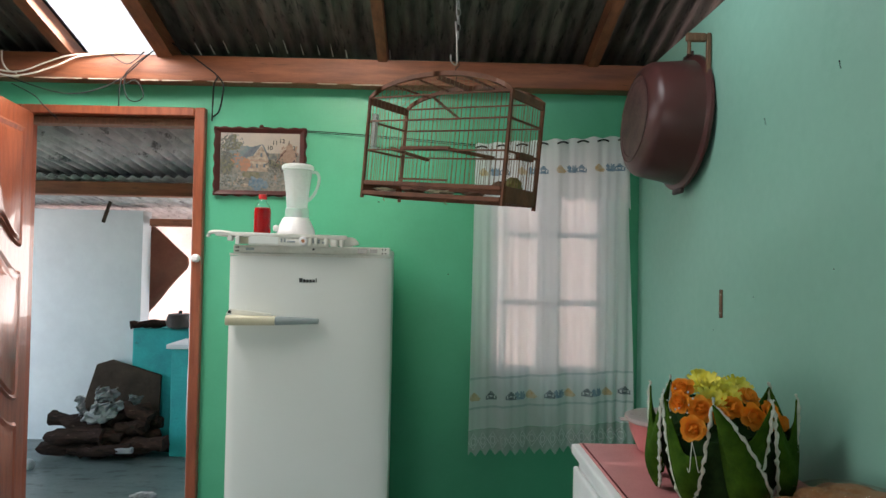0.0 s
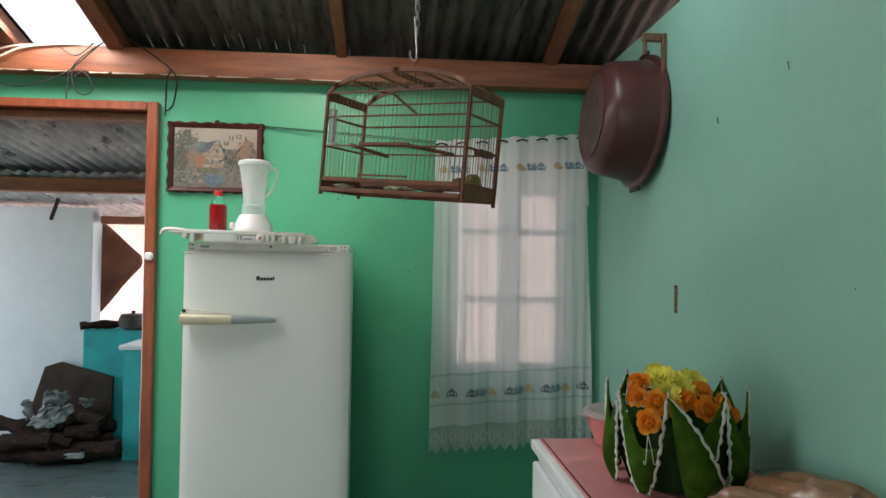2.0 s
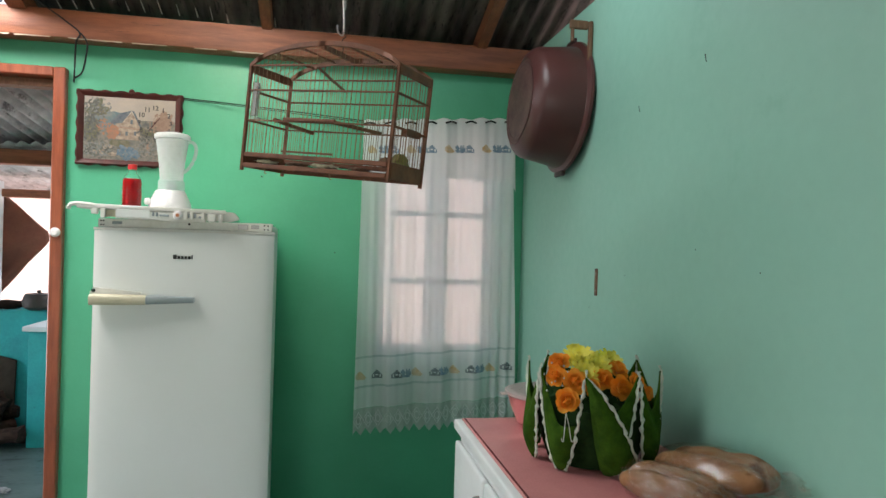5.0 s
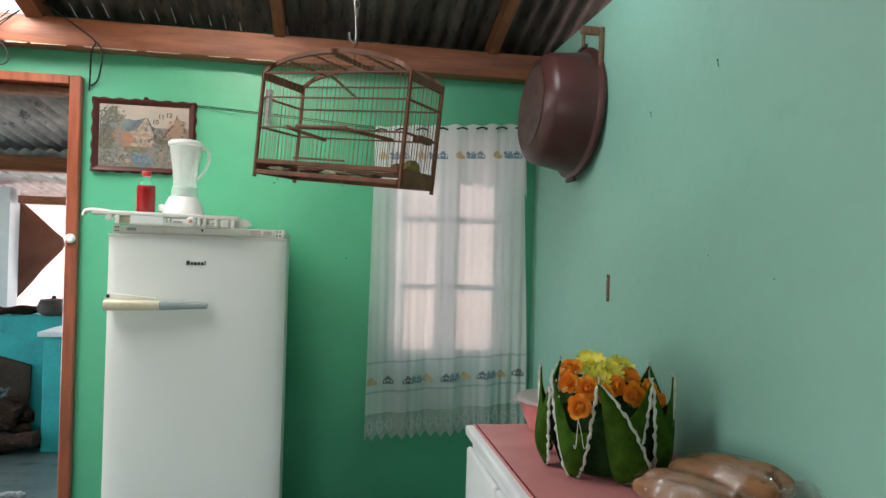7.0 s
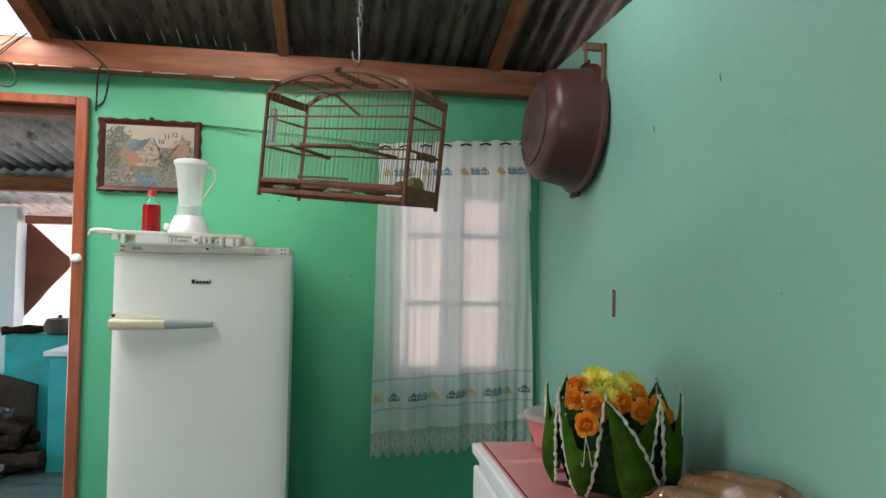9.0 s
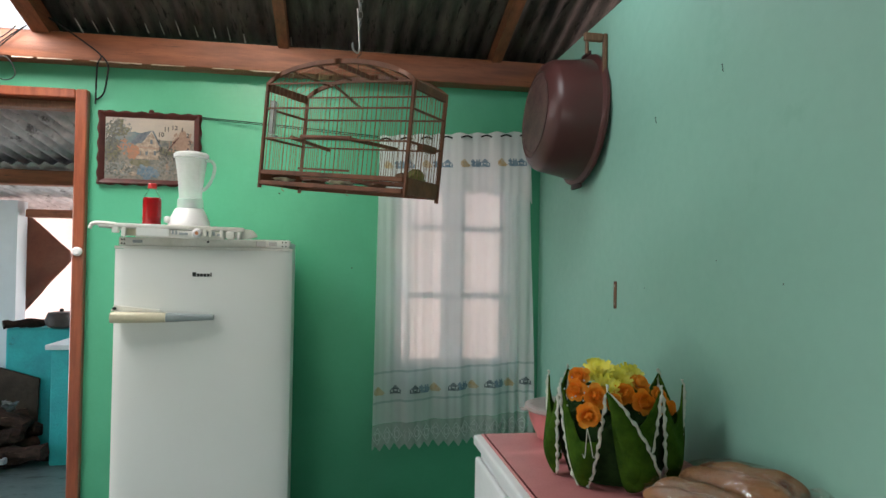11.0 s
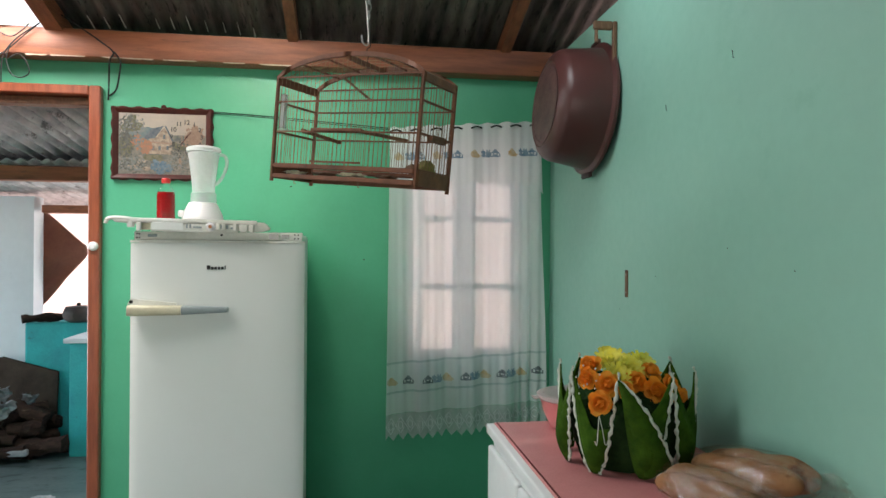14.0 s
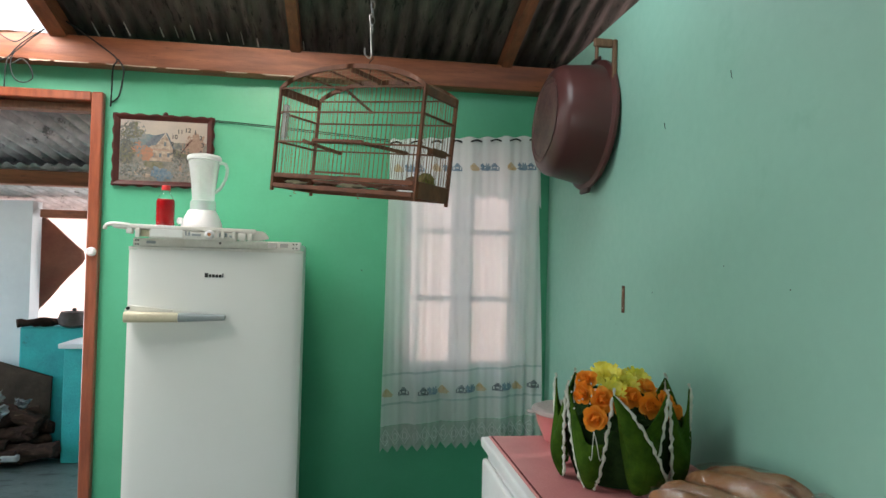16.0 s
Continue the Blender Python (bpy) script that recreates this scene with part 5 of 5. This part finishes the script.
def rose(c, axis_, r, mat_):
    fl = part("rose", lump(c, (r * 0.24, r * 0.24, r * 0.40), 0.25, 2, 2, c[0] * 9), mat_, vs, "orange artificial rose")
    bm = bmesh.new()
    ax_ = Vector(axis_).normalized()
    q = ax_.to_track_quat("Z", "Y").to_matrix()
    for ring, (n, tilt_, ln_) in enumerate(((3, 1.5, 0.85), (5, 1.28, 1.0), (6, 0.95, 1.05), (7, 0.55, 0.95))):
        for k in range(n):
            a = (k + 0.5 * (ring % 2) + rl.uniform(-0.18, 0.18)) * math.tau / n + ring * 0.4
            radial = q @ Vector((math.cos(a), math.sin(a), 0))
            start = Vector(c) - ax_ * r * 0.45 + radial * r * (0.12 + 0.05 * ring)
            d = radial * math.cos(tilt_) + ax_ * math.sin(tilt_)
            petal(bm, start, d, ax_ * math.cos(tilt_) - radial * math.sin(tilt_), r * ln_ * rl.uniform(0.85, 1.12), r * (0.36, 0.50, 0.58, 0.56)[ring], (0.9, 0.7, 0.2, -0.5)[ring], 0.40)
    part("petals", bm, mat_, fl, smooth=80)


def daisy(c, axis_, r, mat_):
    fl = part("chrysanthemum", lump(c, (r * 0.3, r * 0.3, r * 0.25), 0.2, 4, 2, c[0]), mat_, vs, "yellow artificial chrysanthemum")
    bm = bmesh.new()
    ax_ = Vector(axis_).normalized()
    q = ax_.to_track_quat("Z", "Y").to_matrix()
    for ring, (n, tilt_, ln_) in enumerate(((14, 0.05, 1.0), (13, 0.35, 0.85), (10, 0.7, 0.62), (7, 1.1, 0.42))):
        for k in range(n):
            a = (k + 0.5 * (ring % 2)) * math.tau / n
            radial = q @ Vector((math.cos(a), math.sin(a), 0))
            d = radial * math.cos(tilt_) + ax_ * math.sin(tilt_)
            petal(bm, Vector(c) + radial * r * 0.1 + ax_ * 0.002 * ring, d, ax_ * math.cos(tilt_) - radial * math.sin(tilt_), r * ln_ * rl.uniform(0.88, 1.1), r * 0.19, 0.5, 0.3, 3)
    part("petals", bm, mat_, fl, smooth=80)


part("foliage", lump((VX, VY, VZ + 0.155), (0.118, 0.118, 0.07), 0.35, 6, 4, 2), M_foliage_shade, vs)
for c, ax_, r in (((0.553, 1.535, 1.052), (-0.45, -1, 0.15), 0.037), ((0.586, 1.570, 1.092), (-0.3, -1, 0.35), 0.038), ((0.560, 1.625, 1.130), (-0.7, -0.7, 0.8), 0.036),
                  ((0.545, 1.600, 1.100), (-1, -0.7, 0.4), 0.034), ((0.666, 1.580, 1.094), (0.0, -1, 0.5), 0.036), ((0.705, 1.558, 1.076), (0.15, -1, 0.3), 0.040),
                  ((0.730, 1.630, 1.110), (0.4, -0.8, 0.8), 0.036), ((0.790, 1.605, 1.050), (0.7, -1, 0.25), 0.035), ((0.745, 1.74, 1.10), (0.4, 0.6, 1), 0.036), ((0.62, 1.75, 1.09), (-0.6, 0.8, 0.8), 0.036),
                  ((0.628, 1.560, 1.078), (-0.1, -1, 0.3), 0.028), ((0.760, 1.590, 1.085), (0.5, -1, 0.5), 0.030)):
    rose((c[0], c[1], c[2] - 0.006), ax_, r * 0.72, M_orange)
for c, ax_, r in (((0.633, 1.665, 1.142), (-0.2, -0.7, 1), 0.048), ((0.722, 1.675, 1.128), (0.3, -0.7, 1), 0.046), ((0.622, 1.602, 1.112), (-0.1, -1, 0.7), 0.042), ((0.668, 1.635, 1.124), (0.1, -0.9, 0.8), 0.042), ((0.690, 1.73, 1.125), (0.1, 0.4, 1), 0.045)):
    daisy((c[0], c[1], c[2] - 0.020), ax_, r * 0.92, M_yellow)
for k in range(11):
    a = k * 0.9
    p = (0.535 + 0.030 * math.cos(a * 3), 1.568 + 0.012 * math.sin(a * 5), 1.060 + 0.007 * k)
    part("spray_bead", lathed([(0.0006, -0.0026), (0.0026, 0), (0.0006, 0.0026)], pose(*p), 8), M_trim, vs)
sb = Vector((0.545, 1.522, 1.000))
for dx in (0.012, -0.009):
    part("ribbon_end", tubed(arc3([sb + Vector((0, 0, 0.02)), sb + Vector((dx * 0.5, -0.006, -0.01)), sb + Vector((dx, -0.010, -0.045)), sb + Vector((dx * 1.6, -0.012, -0.036))], 5), 0.0011, 5), M_trim, vs, "thin white ribbon end")


def bread_bag(a, b, r, seed, label):
    a, b = Vector(a), Vector(b)
    d = (b - a)
    bag = thing("bread_bag", tuple((a + b) / 2 - Vector((0, 0, r * 0.75))), label, "bread", "bags of bread")
    m = d.to_track_quat("X", "Z").to_matrix().to_4x4()
    side = Vector((-d.y, d.x, 0)).normalized()
    for k in (-1, 1):
        def loaf(u, v, k=k):
            t, w = 2 * u - 1, v * math.tau
            e = max(1 - abs(t) ** 3.5, 0) ** 0.5 * (1 + 0.05 * math.cos(t * 9 + k + seed) + 0.05 * noise.noise(Vector((t * 4, math.cos(w) * 2, seed + k))))
            c = (a + b) / 2 + d * (t * 0.54) + side * (k * r * 0.44)
            return c + side * (math.cos(w) * r * 0.50 * e) + Vector((0, 0, math.sin(w) * r * (0.62 + 0.06 * k) * e))
        bml = sheet(loaf, 40, 20)
        bmesh.ops.remove_doubles(bml, verts=bml.verts, dist=1e-4)
        part("loaf", bml, M_bread, bag, smooth=80)
    bm = bmesh.new()
    bmesh.ops.create_icosphere(bm, subdivisions=4, radius=1.0)
    for v in bm.verts:
        c = v.co.copy()
        x = math.copysign(abs(c.x) ** 0.75, c.x)
        k = 1.03 + 0.10 * noise.fractal(c * 4 + Vector((seed, 0, 0)), 0.5, 2.3, 4)
        p = Vector((x * d.length * 0.56 * k, c.y * r * 1.05 * k, c.z * r * 0.82 * k))
        v.co = m @ p + (a + b) / 2
    part("wrapper", bm, M_wrap, bag, "clear crinkled plastic wrapper", smooth=14)
    end = b + d.normalized() * r * 0.75
    part("wrapper_end", lump(end, (r * 0.55, r * 0.62, r * 0.38), 0.55, 3.5, 3, seed + 9, m), M_wrap, bag, smooth=14)
    return bag


bread_bag((0.785, 1.475, 0.918), (0.862, 1.225, 0.952), 0.060, 1.0, "clear plastic bag of brown bread rolls by the wall")
bread_bag((0.660, 1.425, 0.902), (0.795, 1.250, 0.902), 0.056, 5.0, "clear plastic bag of bread rolls on the pink cloth")

# ---- wires on the beam ----
def cable(name, label, mat_, r, *runs):
    ob = thing(name, tuple(runs[0][0]), label, "cable")
    for run in runs:
        part("strand", tubed(arc3(run), r, 6), mat_, ob)
    return ob


cable("white_cable", "loose white electric cables looped on the timber beam", M_white_cable, 0.0038,
      [(-2.25, 3.03, 2.34), (-2.06, 3.025, 2.262), (-1.95, 3.02, 2.255), (-1.84, 3.025, 2.300), (-1.74, 3.03, 2.335), (-1.62, 3.035, 2.345), (-1.40, 3.04, 2.362)],
      [(-2.25, 3.03, 2.33), (-2.05, 3.02, 2.240), (-1.93, 3.02, 2.240), (-1.80, 3.02, 2.280), (-1.70, 3.03, 2.330), (-1.55, 3.035, 2.352)],
      [(-2.05, 3.03, 2.35), (-2.045, 3.03, 2.30), (-2.02, 3.03, 2.262), (-1.98, 3.03, 2.248)])
cable("black_cable", "tangle of thin black wires hanging over the doorway", M_dark, 0.0026,
      [(-2.02, 3.03, 2.23), (-1.90, 3.03, 2.192), (-1.80, 3.03, 2.165), (-1.70, 3.03, 2.160), (-1.60, 3.03, 2.185), (-1.50, 3.03, 2.235), (-1.42, 3.03, 2.31), (-1.36, 3.03, 2.364)],
      [(-1.36, 3.03, 2.364), (-1.44, 3.025, 2.30), (-1.49, 3.025, 2.24), (-1.505, 3.025, 2.19), (-1.51, 3.03, 2.105)],
      [(-1.47, 3.02, 2.26), (-1.485, 3.02, 2.20), (-1.465, 3.02, 2.140), (-1.425, 3.02, 2.127), (-1.395, 3.02, 2.150), (-1.41, 3.02, 2.20), (-1.44, 3.02, 2.225), (-1.475, 3.02, 2.205)],
      [(-2.00, 3.03, 2.20), (-1.90, 3.03, 2.15), (-1.86, 3.03, 2.11), (-1.82, 3.09, 2.05)],
      [(-1.55, 3.025, 2.34), (-1.47, 3.025, 2.30), (-1.40, 3.03, 2.36)])
cable("lamp_cable", "black cable dropping from the rafter beside the door frame", M_dark, 0.0036,
      [(-1.27, 3.02, 2.40), (-1.20, 3.025, 2.355), (-1.12, 3.025, 2.30), (-1.065, 3.03, 2.255), (-1.085, 3.05, 2.22), (-1.112, 3.12, 2.14), (-1.122, 3.143, 2.07)],
      [(-1.06, 3.03, 2.255), (-1.035, 3.03, 2.215), (-1.045, 3.05, 2.16), (-1.085, 3.13, 2.115), (-1.118, 3.143, 2.09)])

for i, (x, z) in enumerate(((-0.90, 1.165), (-0.915, 1.215), (-0.89, 1.235), (-0.905, 1.275), (0.02, 1.36), (-0.32, 1.70))):
    mk = thing("wall_chip", (x, 3.15, z), "small dark chip in the green wall paint", "paint chip", "paint chips")
    part("chip", lump((x, 3.1495, z), (0.0025 + 0.001 * (i % 3), 0.0010, 0.003 + 0.0025 * (i % 2) * (i < 4)), 0.4, 3, 2, i), M_board, mk)

# Pale strips paint the daylight that leaks in under the sheet ends.
lk = thing("light_leak_streaks", (-0.7, 3.09, 2.41), "pale strips painting light leaks at the lower ends of the roof sheets", "stain", kind="structure")
rs = random.Random(21)
for x in (-1.18, -1.117, -1.05, -0.905, -0.84, -0.769, -0.694, -0.617, -0.552, -0.485, -0.277):
    y0, y1, w = rs.uniform(3.045, 3.085), 3.145, rs.uniform(0.002, 0.0045)
    dz = 0.009 * math.cos(x / 0.076 * math.tau) - 0.0045
    bm = bmesh.new()
    slab(bm, [(x - w * 0.3, y0, roof_z(y0) + dz), (x + w * 0.3, y0, roof_z(y0) + dz), (x + w, y1, roof_z(y1) + dz), (x - w, y1, roof_z(y1) + dz)], (0, 0, -0.0015))
    part("streak", bm, M_plastic, lk, smooth=0)

# ---- the shed: stove side, firewood, shutter ----
st = thing("masonry_stove", (-1.75, 4.8, 0), "teal limewashed masonry stove side with a pale slab on top", "stove")
part("block", boxed((-1.905, 4.70, 0), (-0.9, 5.03, 0.765), 0.012, seg=2), M_teal, st)
part("slab", boxed((-1.93, 4.67, 0.767), (-0.88, 5.035, 0.800), 0.006, seg=2), M_white_wash, st)
part("plaster_patch", lump((-1.765, 4.70, 0.40), (0.022, 0.012, 0.36), 0.35, 4, 3, 3), M_white_wash, st, "flaked white plaster")

pot = thing("cooking_pot", (-2.0, 5.08, 0.868), "soot blackened round pot on the low wall", "pot")
part("pot_body", lathed([(0.06, 0), (0.095, 0.02), (0.105, 0.06), (0.09, 0.10), (0.085, 0.105), (0.085, 0.112), (0.001, 0.120)], pose(-1.985, 5.06, 0.869), 28), M_soot, pot)
part("pot_knob", lathed([(0.012, 0), (0.016, 0.012), (0.008, 0.02)], pose(-1.985, 5.06, 0.988), 12), M_soot, pot)


def log(a, b, r, seed, name="firewood_log", label="rough split firewood log in the pile"):
    a, b = Vector(a), Vector(b)
    rr = random.Random(seed)
    n = 9
    pts = [a.lerp(b, i / n) + Vector((rr.uniform(-1, 1), rr.uniform(-1, 1), rr.uniform(-1, 1))) * r * 0.13 for i in range(n + 1)]
    bm = tubed(pts, r, 9, taper=lambda t: r * (1 + 0.14 * math.sin(t * 9 + seed)))
    for v in bm.verts:
        v.co += Vector((noise.noise(v.co * 26), noise.noise(v.co * 26 + Vector((5, 1, 2))), noise.noise(v.co * 22 + Vector((1, 8, 3))))) * 0.42 * r
    ob = thing(name, tuple((a + b) / 2 - Vector((0, 0, r))), label, "firewood", "firewood")
    part("wood", bm, M_log, ob, smooth=50)
    return ob


log((-2.33, 4.98, 0.90), (-2.12, 5.13, 0.90), 0.030, 77, label="short log lying on the low wall")
rw = random.Random(11)
for a_, b_, r_ in (((-2.80, 4.72, 0.262), (-2.38, 4.66, 0.215), 0.052), ((-2.62, 4.64, 0.205), (-2.25, 4.62, 0.150), 0.040), ((-2.76, 4.62, 0.148), (-2.36, 4.60, 0.172), 0.046),
                   ((-2.50, 4.55, 0.062), (-2.16, 4.57, 0.098), 0.036), ((-2.30, 4.74, 0.350), (-2.10, 4.70, 0.262), 0.045), ((-2.30, 4.66, 0.205), (-2.11, 4.68, 0.222), 0.042),
                   ((-2.30, 4.66, 0.085), (-1.95, 4.64, 0.110), 0.050), ((-2.82, 4.66, 0.060), (-2.40, 4.64, 0.055), 0.044)):
    log((a_[0] + 0.05, a_[1], a_[2]), (b_[0] + 0.05, b_[1], b_[2]), r_, int(r_ * 9000))
for i in range(40):
    level = i // 10
    cx = -2.33 + rw.uniform(-0.20, 0.20) * (1 - 0.18 * level) + 0.02 * level
    cy = 4.80 + rw.uniform(-0.10, 0.08)
    cz = 0.045 + 0.078 * level + rw.uniform(-0.005, 0.012)
    half, yaw, dip = rw.uniform(0.10, 0.27) * (1 - 0.08 * level), rw.choice((rw.uniform(-0.6, 0.6), rw.uniform(-0.6, 0.6), rw.uniform(0.7, 1.5))), rw.uniform(-0.20, 0.20) * min(level, 1)
    dx, dy, dz = half * math.cos(yaw), half * math.sin(yaw) * 0.7, half * dip
    log((cx - dx, cy - dy, cz - dz), (cx + dx, cy + dy, cz + dz), rw.uniform(0.022, 0.044), i)
sbd = thing("leaning_board", (-2.2, 4.98, 0.1), "sooty grey board leaning behind the firewood", "board")
bm = bmesh.new()
slab(bm, [(-2.66, 4.91, 0.20), (-2.07, 4.90, 0.10), (-2.10, 5.01, 0.520), (-2.475, 5.02, 0.630), (-2.585, 5.01, 0.595)], (0, 0.025, 0))
bmesh.ops.bevel(bm, geom=list(bm.edges), offset=0.004, segments=1, affect="EDGES")
part("panel", bm, M_board, sbd)
for i, (c, sz) in enumerate((((-2.38, 4.76, 0.425), (0.075, 0.05, 0.045)), ((-2.33, 4.62, 0.335), (0.105, 0.035, 0.070)), ((-2.515, 4.68, 0.355), (0.026, 0.03, 0.070)), ((-2.20, 4.80, 0.38), (0.05, 0.04, 0.035)))):
    bg = thing("plastic_bag", (c[0], c[1], c[2] - sz[2]), "crumpled white plastic bag on the firewood", "plastic bag", "rubbish on the firewood")

    def crumpled(u, v):
        a, b = 2 * u - 1, 2 * v - 1
        q = Vector((a * 2.1 + i * 7, b * 1.7, i * 3.1))
        lean = 0.5 * math.sin(i * 2.3)
        return Vector((c[0] + sz[0] * (a + lean * b + 0.45 * noise.noise(q)), c[1] - sz[1] * 0.5 * (1 - a * a) + sz[1] * 1.4 * noise.fractal(q * 1.6, 0.6, 2.1, 3), c[2] + sz[2] * (b + 0.55 * noise.noise(q + Vector((3, 9, 1))))))
    part("film", sheet(crumpled, 18, 14), M_bag, bg, smooth=22, solid=0.002)
pk = thing("milk_carton", (-2.17, 4.55, 0.08), "crushed pale carton in front of the firewood", "carton")
part("box", boxed((-2.22, 4.530, 0.066), (-2.09, 4.575, 0.104), 0.006, pose(0, 0, 0)), M_bag, pk)
wr = thing("plastic_wrapper", (-1.73, 3.92, 0), "crumpled clear wrapper on the shed floor", "wrapper")
part("film", lump((-1.73, 3.92, 0.012), (0.06, 0.035, 0.014), 0.7, 3, 4, 6), M_bag, wr, smooth=25)
dst = thing("door_stop", (-2.62, 4.4, 0), "small white lump on the floor by the door", "door stop")
part("lump", lump((-2.70, 4.40, 0.03), (0.035, 0.035, 0.035), 0.2, 2, 3, 2), M_bag, dst)
pg = thing("roof_stick", (-2.44, 4.9, 1.7), "short wooden stick hung at the top of the white wall", "stick")
part("stick", tubed([(-2.513, 4.90, 1.665), (-2.463, 4.90, 1.822)], 0.014, 8), M_board, pg)
sh = thing("brown_shutter", (-2.2, 5.26, 1.3), "dark brown cloth flap hanging across the open window", "shutter")


def flap(u, v):
    """A torn cloth, full at its hem and running out to a blunt point."""
    edge = Vector((-2.335, 5.27, 1.70 - 0.75 * v))
    reach = 0.325 * min(1.0, (1 - abs(2 * v - 0.84) / (0.84 if v < 0.42 else 1.16)) * 1.10)
    return edge + Vector((reach * u, 0.012 * math.sin(v * 17 + u * 6), 0.0))


part("cloth", sheet(flap, 12, 24), M_tarp, sh, smooth=60, solid=0.006)
